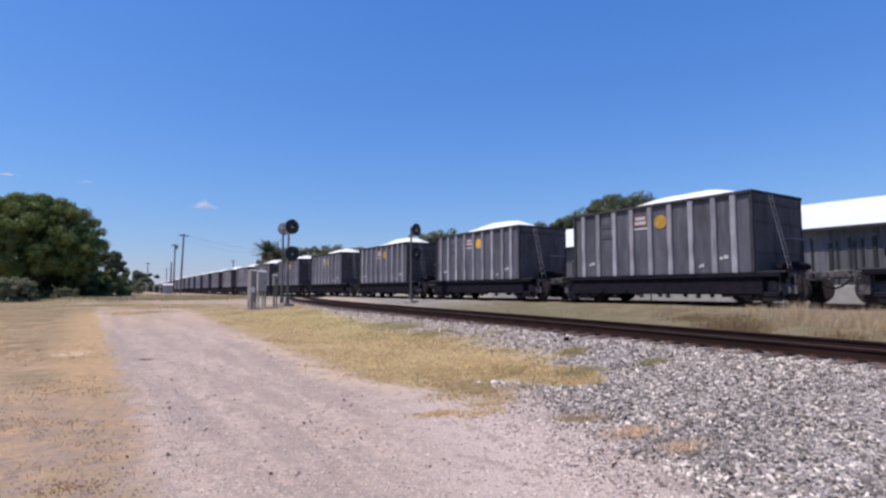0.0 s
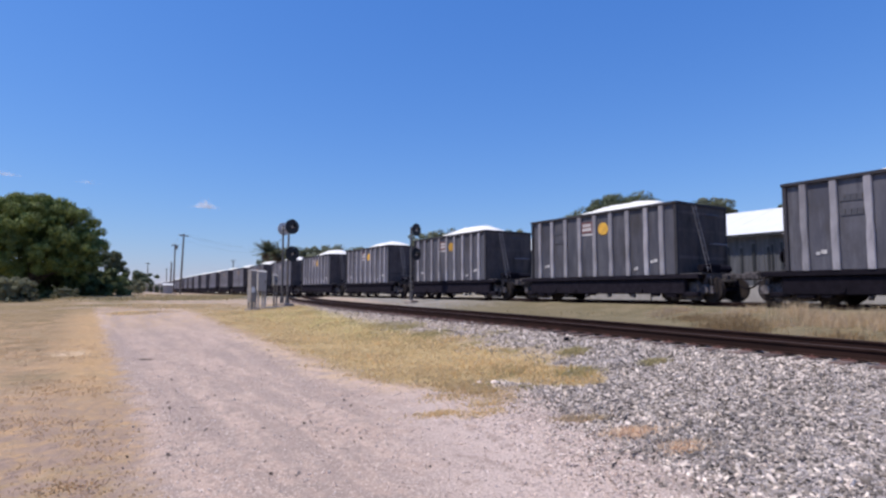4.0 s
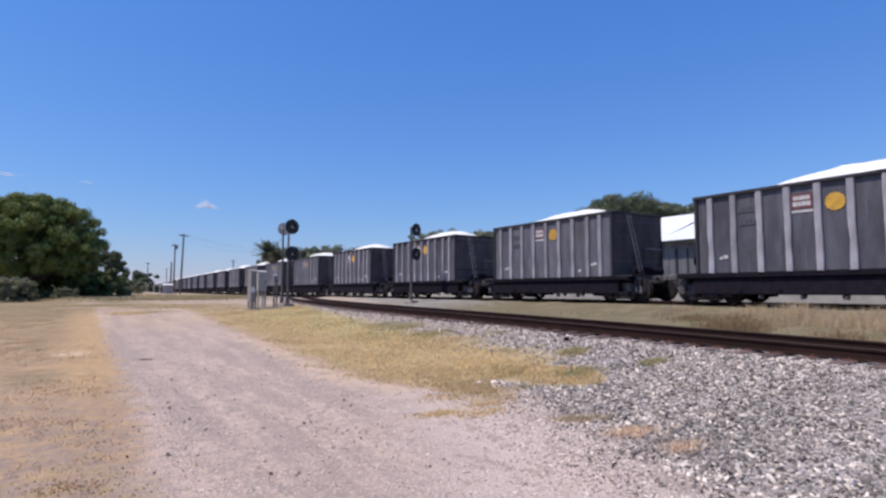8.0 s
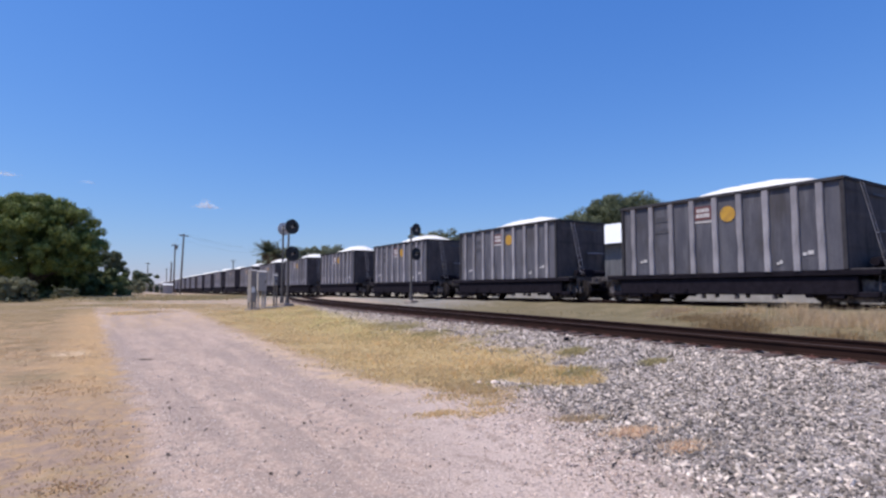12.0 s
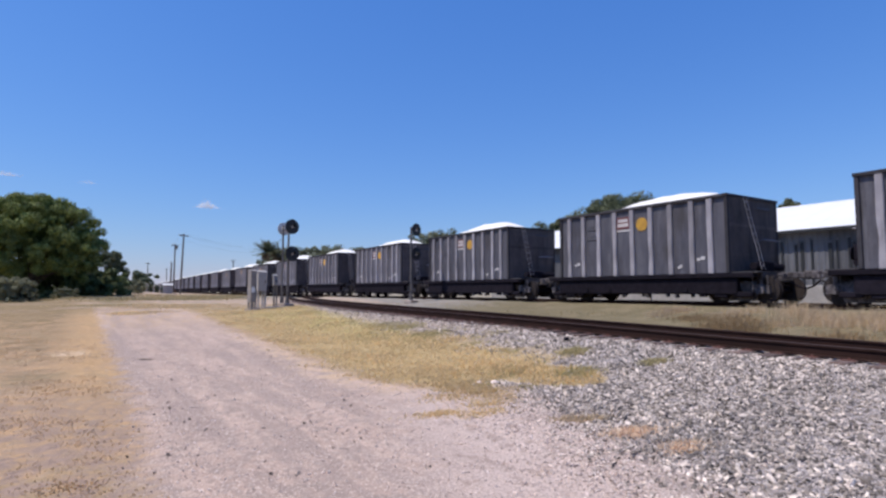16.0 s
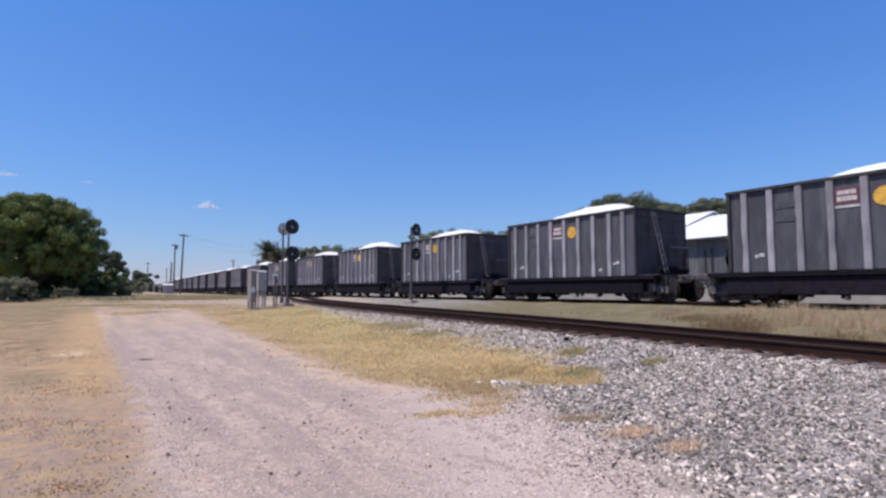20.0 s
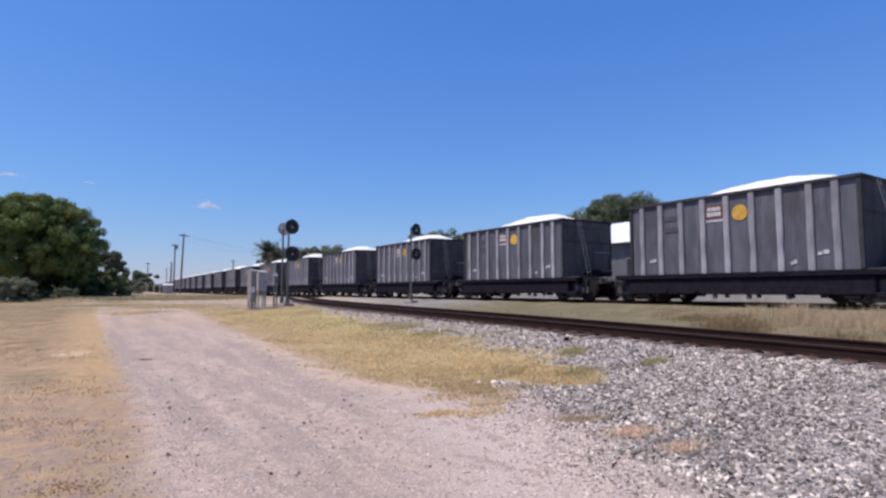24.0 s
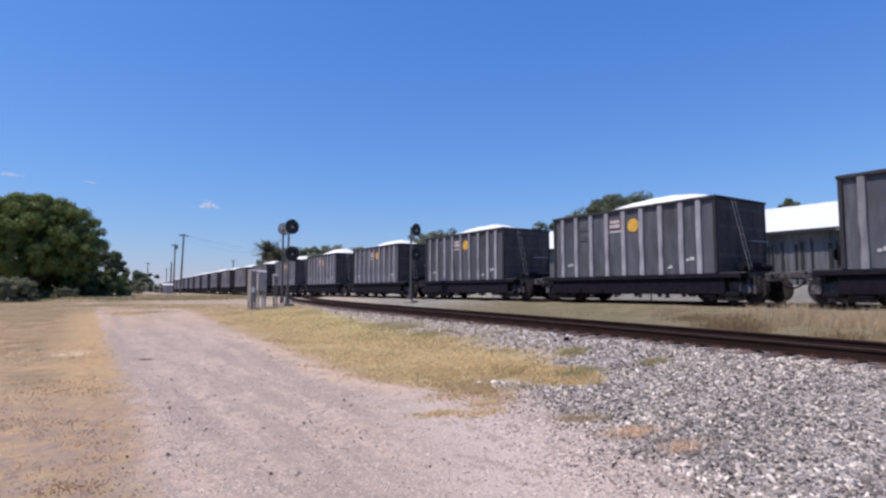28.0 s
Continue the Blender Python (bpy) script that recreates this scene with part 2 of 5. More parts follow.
def ground_material():
    m, nt, bsdf = nodes_of("ground_of_dust_grass_and_ballast")
    geo = nt.nodes.new("ShaderNodeNewGeometry")
    pos = geo.outputs["Position"]
    sep = nt.nodes.new("ShaderNodeSeparateXYZ")
    link(nt, pos, sep.inputs[0])
    x, y = sep.outputs[0], sep.outputs[1]
    big = noise_node(nt, pos, 0.35, 5.0, 0.65)
    mid = noise_node(nt, pos, 1.6, 5.0, 0.65)
    small = noise_node(nt, pos, 9.0, 4.0, 0.6)
    tiny = noise_node(nt, pos, 45.0, 3.0, 0.6)
    wob = calc(nt, "ADD", calc(nt, "MULTIPLY", calc(nt, "SUBTRACT", mid, 0.5), 2.2), calc(nt, "MULTIPLY", calc(nt, "SUBTRACT", small, 0.5), 0.7))
    xw = calc(nt, "ADD", x, wob)
    # dry grass over tan soil, browner and barer in patches
    m2 = noise_node(nt, pos, 3.6, 5.0, 0.65)
    grass = mixed(nt, ramp(nt, calc(nt, "ADD", calc(nt, "MULTIPLY", mid, 0.5), calc(nt, "MULTIPLY", small, 0.5)), 0.38, 0.62), (0.49, 0.32, 0.18), (0.345, 0.24, 0.15))
    grass = mixed(nt, ramp(nt, big, 0.50, 0.60), grass, (0.36, 0.262, 0.155))
    grass = mixed(nt, ramp(nt, m2, 0.44, 0.68), grass, (0.305, 0.215, 0.14))
    grass = mixed(nt, ramp(nt, small, 0.52, 0.70), grass, (0.56, 0.42, 0.285))
    grass = mixed(nt, ramp(nt, tiny, 0.54, 0.68), grass, (0.26, 0.19, 0.115))
    wide = noise_node(nt, pos, 0.11, 5.0, 0.7)
    far = mixed(nt, ramp(nt, big, 0.44, 0.55), (0.35, 0.245, 0.135), (0.21, 0.165, 0.085))
    far = mixed(nt, ramp(nt, mid, 0.52, 0.64), far, (0.27, 0.19, 0.11))
    far = mixed(nt, ramp(nt, wide, 0.50, 0.6), far, (0.40, 0.30, 0.22))
    far = mixed(nt, ramp(nt, wide, 0.47, 0.38), far, (0.235, 0.185, 0.10))
    far = mixed(nt, calc(nt, "MULTIPLY", ramp(nt, calc(nt, "ADD", x, calc(nt, "MULTIPLY", wide, 8.0)), 5.5, 9), ramp(nt, mid, 0.30, 0.56)), far, (0.43, 0.33, 0.255))
    col = mixed(nt, ramp(nt, calc(nt, "ADD", y, calc(nt, "MULTIPLY", wob, 5.0)), 17, 36), grass, far)
    # bare dusty soil showing through close to the lane
    col = mixed(nt, calc(nt, "MULTIPLY", calc(nt, "MULTIPLY", ramp(nt, calc(nt, "ADD", calc(nt, "MULTIPLY", m2, 0.6), calc(nt, "MULTIPLY", small, 0.4)), 0.40, 0.60), ramp(nt, y, 13, 5.0)), ramp(nt, x, 2.6, 1.6)), col, mixed(nt, ramp(nt, small, 0.4, 0.65), (0.375, 0.272, 0.214), (0.275, 0.198, 0.154)))
    # olive grass in the field on the tree's side
    olive = calc(nt, "MULTIPLY", calc(nt, "MULTIPLY", ramp(nt, x, 0.4, -1.0), ramp(nt, y, 10, 18)), ramp(nt, calc(nt, "ADD", calc(nt, "MULTIPLY", mid, 0.5), calc(nt, "MULTIPLY", m2, 0.5)), 0.40, 0.56))
    col = mixed(nt, calc(nt, "MULTIPLY", olive, 0.7), col, mixed(nt, ramp(nt, big, 0.42, 0.58), (0.185, 0.14, 0.068), (0.275, 0.19, 0.10)))
    # a bank of orange straw along the lane
    bank = calc(nt, "MULTIPLY", calc(nt, "MULTIPLY", ramp(nt, x, -0.75, 0.25), ramp(nt, y, 7, 11)), calc(nt, "MULTIPLY", ramp(nt, y, 36, 26), ramp(nt, m2, 0.36, 0.56)))
    col = mixed(nt, calc(nt, "MULTIPLY", bank, ramp(nt, x, 2.6, 1.6)), col, mixed(nt, ramp(nt, small, 0.4, 0.6), (0.53, 0.35, 0.185), (0.41, 0.27, 0.14)))
    # a patch of green in the verge
    gx, gy = calc(nt, "MULTIPLY", calc(nt, "ADD", x, 0.62), 2.0), calc(nt, "MULTIPLY", calc(nt, "SUBTRACT", y, 11.0), 1.0)
    spot = calc(nt, "ADD", calc(nt, "ADD", calc(nt, "MULTIPLY", gx, gx), calc(nt, "MULTIPLY", gy, gy)), calc(nt, "MULTIPLY", wob, 0.6))
    col = mixed(nt, calc(nt, "MULTIPLY", calc(nt, "MULTIPLY", ramp(nt, spot, 1.3, 0.0), ramp(nt, m2, 0.40, 0.54)), 0.65), col, (0.235, 0.183, 0.102))
    # golden straw on the wedge between lane and ballast
    xl = calc(nt, "ADD", x, calc(nt, "MULTIPLY", wob, 0.4))
    right = calc(nt, "SUBTRACT", xl, calc(nt, "ADD", calc(nt, "ADD", calc(nt, "MULTIPLY", y, 0.033), 3.55),
                 calc(nt, "ADD", calc(nt, "MULTIPLY", ramp(nt, y, 8.8, 6.6), 0.55), calc(nt, "MULTIPLY", ramp(nt, y, 6.7, 5.9), 1.2))))
    straw = mixed(nt, ramp(nt, m2, 0.40, 0.62), (0.49, 0.36, 0.185), (0.36, 0.265, 0.13))
    straw = mixed(nt, ramp(nt, tiny, 0.55, 0.70), straw, (0.31, 0.22, 0.115))
    wedge_here = calc(nt, "MULTIPLY", ramp(nt, right, -0.1, 0.45), ramp(nt, y, 36, 22))
    col = mixed(nt, wedge_here, col, straw)
    # greener grass beside the ballast
    green = calc(nt, "MULTIPLY", calc(nt, "MULTIPLY", ramp(nt, xw, 5.2, 6.8), ramp(nt, y, 9, 18)), calc(nt, "MULTIPLY", ramp(nt, y, 34, 24), ramp(nt, big, 0.30, 0.5)))
    col = mixed(nt, green, col, mixed(nt, ramp(nt, mid, 0.4, 0.6), (0.37, 0.305, 0.125), (0.44, 0.335, 0.16)))
    # a pale patch of flattened straw
    px, py = calc(nt, "MULTIPLY", calc(nt, "ADD", x, 0.15), 1.3), calc(nt, "MULTIPLY", calc(nt, "SUBTRACT", y, 14.1), 1.1)
    near = calc(nt, "ADD", calc(nt, "ADD", calc(nt, "MULTIPLY", px, px), calc(nt, "MULTIPLY", py, py)), calc(nt, "MULTIPLY", wob, 0.5))
    col = mixed(nt, calc(nt, "MULTIPLY", ramp(nt, near, 0.55, 0.0), ramp(nt, small, 0.36, 0.60)), col, (0.66, 0.50, 0.34))
    # gravel and olive grass between and beyond the tracks
    strip = mixed(nt, ramp(nt, mid, 0.4, 0.65), (0.165, 0.140, 0.084), (0.215, 0.178, 0.112))
    strip = mixed(nt, ramp(nt, calc(nt, "ADD", y, calc(nt, "MULTIPLY", wob, 3.0)), 18, 26), strip, (0.27, 0.25, 0.228))
    col = mixed(nt, calc(nt, "MULTIPLY", ramp(nt, xw, 12.6, 13.4), ramp(nt, y, 75, 60)), col, strip)
    col = mixed(nt, ramp(nt, xw, 21.0, 22.0), col, mixed(nt, ramp(nt, mid, 0.4, 0.6), (0.34, 0.31, 0.27), (0.30, 0.25, 0.16)))
    # lane of pinkish dust and fine gravel, streaked lengthwise by wheels
    mp = nt.nodes.new("ShaderNodeMapping")
    mp.inputs["Scale"].default_value = (1.9, 0.22, 1.0)
    link(nt, pos, mp.inputs["Vector"])
    ruts = noise_node(nt, mp.outputs["Vector"], 1.0, 4.0, 0.6)
    lane = mixed(nt, ramp(nt, mid, 0.35, 0.7), (0.455, 0.332, 0.266), (0.515, 0.386, 0.312))
    lane = mixed(nt, ramp(nt, ruts, 0.45, 0.58), lane, (0.362, 0.275, 0.231))
    lane = mixed(nt, ramp(nt, ruts, 0.45, 0.34), lane, (0.552, 0.405, 0.328))
    lane = mixed(nt, ramp(nt, small, 0.48, 0.66), lane, (0.338, 0.263, 0.225))
    lane = mixed(nt, ramp(nt, m2, 0.52, 0.64), lane, (0.335, 0.259, 0.219))
    lane = mixed(nt, ramp(nt, tiny, 0.53, 0.66), lane, (0.276, 0.213, 0.181))
    lane = mixed(nt, ramp(nt, tiny, 0.45, 0.35), lane, (0.634, 0.517, 0.434))
    on_lane = calc(nt, "MULTIPLY", ramp(nt, calc(nt, "ADD", xl, calc(nt, "MULTIPLY", ramp(nt, y, 8, 3), 0.22)), 0.42, 0.80), ramp(nt, right, 0.25, -0.35))
    on_lane = calc(nt, "MULTIPLY", on_lane, ramp(nt, calc(nt, "ADD", y, calc(nt, "MULTIPLY", wob, 4.0)), 40, 28))
    drift = calc(nt, "MULTIPLY", ramp(nt, m2, 0.50, 0.58), ramp(nt, y, 17, 24))
    lane = mixed(nt, drift, lane, (0.52, 0.36, 0.21))
    fringe = calc(nt, "MULTIPLY", calc(nt, "MULTIPLY", ramp(nt, right, -0.95, -0.15), ramp(nt, m2, 0.40, 0.56)), ramp(nt, y, 24, 12))
    lane = mixed(nt, fringe, lane, mixed(nt, ramp(nt, small, 0.4, 0.6), (0.62, 0.46, 0.345), (0.56, 0.40, 0.25)))
    col = mixed(nt, on_lane, col, lane)
    # ballast bed of the near track
    bed = mixed(nt, ramp(nt, small, 0.35, 0.65), (0.30, 0.265, 0.25), (0.42, 0.37, 0.35))
    bed = mixed(nt, ramp(nt, tiny, 0.48, 0.62), bed, (0.10, 0.09, 0.088))
    bed = mixed(nt, ramp(nt, tiny, 0.40, 0.32), bed, (0.52, 0.47, 0.45))
    # brown dust between the stones further along
    bed = mixed(nt, calc(nt, "MULTIPLY", ramp(nt, y, 8.5, 13), ramp(nt, m2, 0.34, 0.52)), bed, mixed(nt, ramp(nt, small, 0.42, 0.6), (0.42, 0.335, 0.275), (0.345, 0.27, 0.20)))
    edge = calc(nt, "MINIMUM", calc(nt, "ADD", calc(nt, "MULTIPLY", y, 0.445), 2.34), 5.13)
    edge = calc(nt, "ADD", edge, calc(nt, "MULTIPLY", ramp(nt, y, 6.8, 7.6), 2.15))
    edge = calc(nt, "ADD", edge, calc(nt, "MULTIPLY", ramp(nt, y, 12, 45), 5.0))
    on_bed = calc(nt, "MULTIPLY", ramp(nt, calc(nt, "SUBTRACT", xl, edge), -0.25, 1.1), ramp(nt, calc(nt, "SUBTRACT", xw, calc(nt, "MULTIPLY", ramp(nt, y, 15, 45), 4.5)), 13.2, 12.6))
    on_bed = calc(nt, "MULTIPLY", on_bed, ramp(nt, y, 60, 50))
    # pale dust and fines where the lane runs into the stones
    off = calc(nt, "ADD", calc(nt, "SUBTRACT", x, edge), calc(nt, "MULTIPLY", wob, 0.5))
    dusty = calc(nt, "MULTIPLY", calc(nt, "MULTIPLY", ramp(nt, off, -2.4, -0.9), ramp(nt, off, 0.45, -0.05)), calc(nt, "MULTIPLY", ramp(nt, y, 7.6, 6.4), ramp(nt, m2, 0.36, 0.5)))
    pale = mixed(nt, ramp(nt, tiny, 0.46, 0.60), (0.60, 0.475, 0.41), (0.43, 0.345, 0.30))
    # the grassy tip that reaches out over the stones
    tx, ty = calc(nt, "MULTIPLY", calc(nt, "SUBTRACT", xl, 6.4), 1.25), calc(nt, "MULTIPLY", calc(nt, "SUBTRACT", y, 6.6), 1.0)
    tip = calc(nt, "ADD", calc(nt, "MULTIPLY", tx, tx), calc(nt, "MULTIPLY", ty, ty))
    on_bed = calc(nt, "MULTIPLY", on_bed, ramp(nt, tip, 0.55, 1.0))
    col = mixed(nt, on_bed, col, bed)
    col = mixed(nt, calc(nt, "MULTIPLY", dusty, 0.85), col, pale)
    link(nt, col, bsdf.inputs["Base Color"])
    bsdf.inputs["Roughness"].default_value = 0.95
    bsdf.inputs["Specular IOR Level"].default_value = 0.15
    bumped(nt, bsdf, calc(nt, "ADD", tiny, small), 0.6, 0.03)
    return m


GROUND = ground_material()


# ---- mesh helpers ----
def part(name, bm, material, parent=None, label="", smooth=False):
    me = bpy.data.meshes.new(name)
    bm.to_mesh(me)
    bm.free()
    me.materials.append(material)
    if smooth:
        for p in me.polygons:
            p.use_smooth = True
    ob = new(name, me)
    if parent:
        ob.parent = parent
    if label:
        tagged(ob, label)
    return ob


def again(ob, m, parent=None):
    """Another piece on the same mesh, at the pose m."""
    o = new(ob.name.split(".")[0], ob.data)
    o.matrix_basis = m
    o.parent = parent or ob.parent
    return o


def empty(name, m=None):
    ob = new(name)
    ob.empty_display_size = 0.3
    if m:
        ob.matrix_basis = m
    return ob


def box(bm, x0, x1, y0, y1, z0, z1, bev=0.0):
    made = bmesh.ops.create_cube(bm, size=1, matrix=Matrix.Translation(((x0 + x1) / 2, (y0 + y1) / 2, (z0 + z1) / 2)) @ Matrix.Diagonal((x1 - x0, y1 - y0, z1 - z0, 1)))
    if bev:
        edges = {e for v in made["verts"] for e in v.link_edges}
        bmesh.ops.bevel(bm, geom=list(edges), offset=bev, segments=1, affect="EDGES")
    return bm


def rod(bm, a, b, r0, r1=None, n=8):
    a, b = Vector(a), Vector(b)
    m = Matrix.Translation((a + b) / 2) @ (b - a).to_track_quat("Z", "Y").to_matrix().to_4x4()
    bmesh.ops.create_cone(bm, cap_ends=True, segments=n, radius1=r0, radius2=r0 if r1 is None else r1, depth=(b - a).length, matrix=m)
    return bm


def sweep(bm, profile, path, close=True):
    """profile: (across, up) points; path: (centre, side vector) rows."""
    rings = []
    for p, side in path:
        rings.append([bm.verts.new((p[0] + side[0] * u, p[1] + side[1] * u, p[2] + v)) for u, v in profile])
    n = len(profile)
    for a, b in zip(rings, rings[1:]):
        for i in range(n if close else n - 1):
            bm.faces.new((a[i], a[(i + 1) % n], b[(i + 1) % n], b[i]))
    return bm


def from_arrays(name, verts, faces, material, kind="", label="", category="", parent=None):
    me = bpy.data.meshes.new(name)
    me.from_pydata(verts, [], faces)
    me.materials.append(material)
    ob = new(name, me)
    if parent:
        ob.parent = parent
    return tagged(ob, label, category, "", kind)


def B():
    return bmesh.new()


# ---- the plan: tracks and ground heights ----
def lerp_table(table, v):
    for (a, fa), (b, fb) in zip(table, table[1:]):
        if v <= b:
            k = min(1.0, max(0.0, (v - a) / (b - a)))
            return fa + (fb - fa) * k
    return table[-1][1]


def smooth_table(table, v, w):
    return sum(lerp_table(table, v + w * k / 4) for k in range(-4, 5)) / 9


RAIL_Z = 1.06                                   # rail head of the far track
NEAR_Z = ((-30, 0.50), (0, 0.52), (7, 0.61), (13, 0.72), (20, 0.795), (28, 0.85), (44, 0.91), (60, 1.04), (70, 1.06))
LANE_Z = ((-30, 0), (6, 0.0), (15, 0.15), (28, 0.46), (45, 0.66), (70, 0.78), (120, 0.86), (400, 0.90))


BEND = 165.0                                    # the curve of the main line ends here


def far_x(y):
    k = min(max(y, 0.0), BEND)
    return 18.515 + 0.000186 * k * k + 0.000372 * k * max(0.0, y - BEND)


def far_turn(y):
    return math.atan(0.000372 * min(max(y, 0.0), BEND))


def near_x(y):
    if y <= 14:
        return 10.80
    if y <= 42:
        return 10.80 + 0.0046 * (y - 14) ** 2
    return min(14.406 + 0.2576 * (y - 42), far_x(y))


def near_z(y):
    return smooth_table(NEAR_Z, y, 5)


def ease(v, a, b):
    k = min(1.0, max(0.0, (v - a) / (b - a)))
    return k * k * (3 - 2 * k)


def ground_z(x, y):
    base = smooth_table(LANE_Z, y, 6)
    xn, xt = near_x(y), far_x(y)
    zn = near_z(y) - 0.23
    left = xn - 1.9
    toe = left - 3.2
    k2 = max(xn + 1.9, min(xt - 2.0, xn + 6))
    knots = ((toe, base), (left, max(zn, base)), (xn + 1.8, max(zn, base)), (max(xt - 2.6, xn + 1.9), 0.835), (max(xt - 1.6, xn + 1.92), 0.965), (max(xt - 1.15, xn + 1.94), 0.90), (max(xt - 0.9, xn + 1.96), 0.862), (xt + 1.0, 0.862), (xt + 2.2, 0.83), (xt + 5.0, 0.62), (xt + 60, 0.75))
    z = lerp_table(knots, x)
    # the field climbs gently towards the hedge and dips before the large tree
    if y > 40:
        z += 0.46 * ease(y, 76, 122) * (1 - ease(x, 9, 15)) - 0.26 * ease(-x, 0.5, 4) * ease(y, 42, 60) * (1 - ease(y, 72, 92))
    if -12 < x < 26 and -8 < y < 60:
        z += 0.03 * (noise.noise((x * 0.8, y * 0.8, 0.3))) + 0.012 * noise.noise((x * 3.1, y * 3.1, 1.7))
    return z


def steps(spans):
    out = []
    for a, b, d in spans:
        n = max(1, round((b - a) / d))
        out += [a + (b - a) * i / n for i in range(n)]
    return out + [spans[-1][1]]


def make_ground():
    xs = steps(((-2500, -400, 300), (-400, -60, 40), (-60, -10, 4), (-10, 24, 0.28), (24, 70, 3), (70, 400, 40), (400, 3000, 300)))
    ys = steps(((-1500, -100, 200), (-100, -10, 10), (-10, 46, 0.4), (46, 120, 3), (120, 400, 14), (400, 4000, 300)))
    verts = [(x, y, ground_z(x, y)) for y in ys for x in xs]
    n = len(xs)
    faces = [(j * n + i, j * n + i + 1, (j + 1) * n + i + 1, (j + 1) * n + i) for j in range(len(ys) - 1) for i in range(n - 1)]
    ob = from_arrays("ground", verts, faces, GROUND, "structure", "dusty lane, dry yellow grass and grey ballast under the tracks", "ground")
    for p in ob.data.polygons:
        p.use_smooth = True
    return ob


make_ground()

RAIL_PROFILE = ((-0.075, -0.185), (0.075, -0.185), (0.075, -0.172), (0.018, -0.155), (0.011, -0.05), (0.036, -0.036), (0.036, -0.003), (-0.036, -0.003), (-0.036, -0.036), (-0.011, -0.05), (-0.018, -0.155), (-0.075, -0.172))
HEAD_PROFILE = ((-0.034, -0.004), (0.034, -0.004), (0.028, 0.002), (-0.028, 0.002))


def track_path(fx, fz, y0, y1, d, off):
    rows = []
    y = y0
    while y <= y1:
        t = math.atan((fx(y + 0.5) - fx(y - 0.5)))
        side = (math.cos(t), -math.sin(t))
        rows.append(((fx(y) + side[0] * off, y + side[1] * off, fz(y)), side))
        y += d
    return rows


def railway_track(label, fx, fz, y0, y1, tie0, tie1):
    track = tagged(empty("railway_track"), label, "railway track", "", "structure")
    for off in (-0.7525, 0.7525):
        path = track_path(fx, fz, y0, y1, 1.0, off)
        rail = part("rail", sweep(B(), RAIL_PROFILE, path), RAIL, track, "rust-brown steel rail")
        part("rail_head", sweep(B(), HEAD_PROFILE, path), RAIL_TOP, rail, "worn running surface")
    tie = part("tie", box(B(), -1.3, 1.3, -0.115, 0.115, -0.39, -0.193, 0.012), TIE, track)
    plate = None
    y, first = tie0, True
    while y < tie1:
        t = math.atan(fx(y + 0.5) - fx(y - 0.5))
        m = Matrix.Translation((fx(y), y, fz(y) + random.uniform(-0.004, 0.003))) @ Matrix.Rotation(-t + random.uniform(-0.01, 0.01), 4, "Z")
        if first:
            tie.matrix_basis, here, first = m, tie, False
        else:
            here = again(tie, m, track)
        if y < 22 and fx is near_x:
            for off in (-0.7525, 0.7525):
                if plate is None:
                    bm = box(B(), -0.18, 0.18, -0.1, 0.1, -0.194, -0.18)
                    for sx in (-0.1, 0.1):
                        box(bm, sx - 0.018, sx + 0.018, -0.012, 0.012, -0.181, -0.155)
                    plate = part("tie_plate", bm, PLATE, here)
                    plate.matrix_basis = Matrix.Translation((off, 0, 0))
                else:
                    again(plate, Matrix.Translation((off, 0, 0)), here)
        y += 0.52
    return track


# ---- the wagons ----
LENGTH, WIDTH, PITCH = 7.39, 3.05, 10.83
SILL, TOP = 0.96, 3.48
RIBS = (3.14, 2.38, 1.58, 0.78, -0.02, -0.82, -1.62, -2.43, -3.08)
AXLES = (-4.42, -2.90, 2.90, 4.42)


def heap(seed):
    """A ridge of crushed stone, higher towards the leading end."""
    rnd = random.Random(seed)
    hw, hl, peak = WIDTH / 2 - 0.12, LENGTH / 2 - 0.08, rnd.uniform(0.42, 0.58)
    c0 = rnd.uniform(-1.8, -0.95)
    bm, nx, ny = B(), 14, 30
    grid = []
    for j in range(ny + 1):
        v = -hl + 2 * hl * j / ny
        row = []
        for i in range(nx + 1):
            u = -hw + 2 * hw * i / nx
            along = 1 - abs((v - c0) / (2.1 if v < c0 else 4.7)) ** 2.2
            across = 1 - abs(u / (hw * 1.05)) ** 1.9
            h = -0.16 + (peak + 0.16) * max(0, along) * across + (-0.10 * max(0, v) / hl)
            h += 0.05 * noise.noise((u * 1.5 + seed, v * 1.5, 0)) + 0.02 * noise.noise((u * 6 + seed, v * 6, 2))
            row.append(bm.verts.new((u, v, TOP + h)))
        grid.append(row)
    for j in range(ny):
        for i in range(nx):
            bm.faces.new((grid[j][i], grid[j][i + 1], grid[j + 1][i + 1], grid[j + 1][i]))
    rim = [grid[0][i] for i in range(nx + 1)] + [grid[j][nx] for j in range(1, ny + 1)] + [grid[ny][i] for i in range(nx - 1, -1, -1)] + [grid[j][0] for j in range(ny - 1, 0, -1)]
    low = [bm.verts.new((v.co.x, v.co.y, TOP - 0.6)) for v in rim]
    for i in range(len(rim)):
        bm.faces.new((rim[i], low[i], low[(i + 1) % len(rim)], rim[(i + 1) % len(rim)]))
    return bm


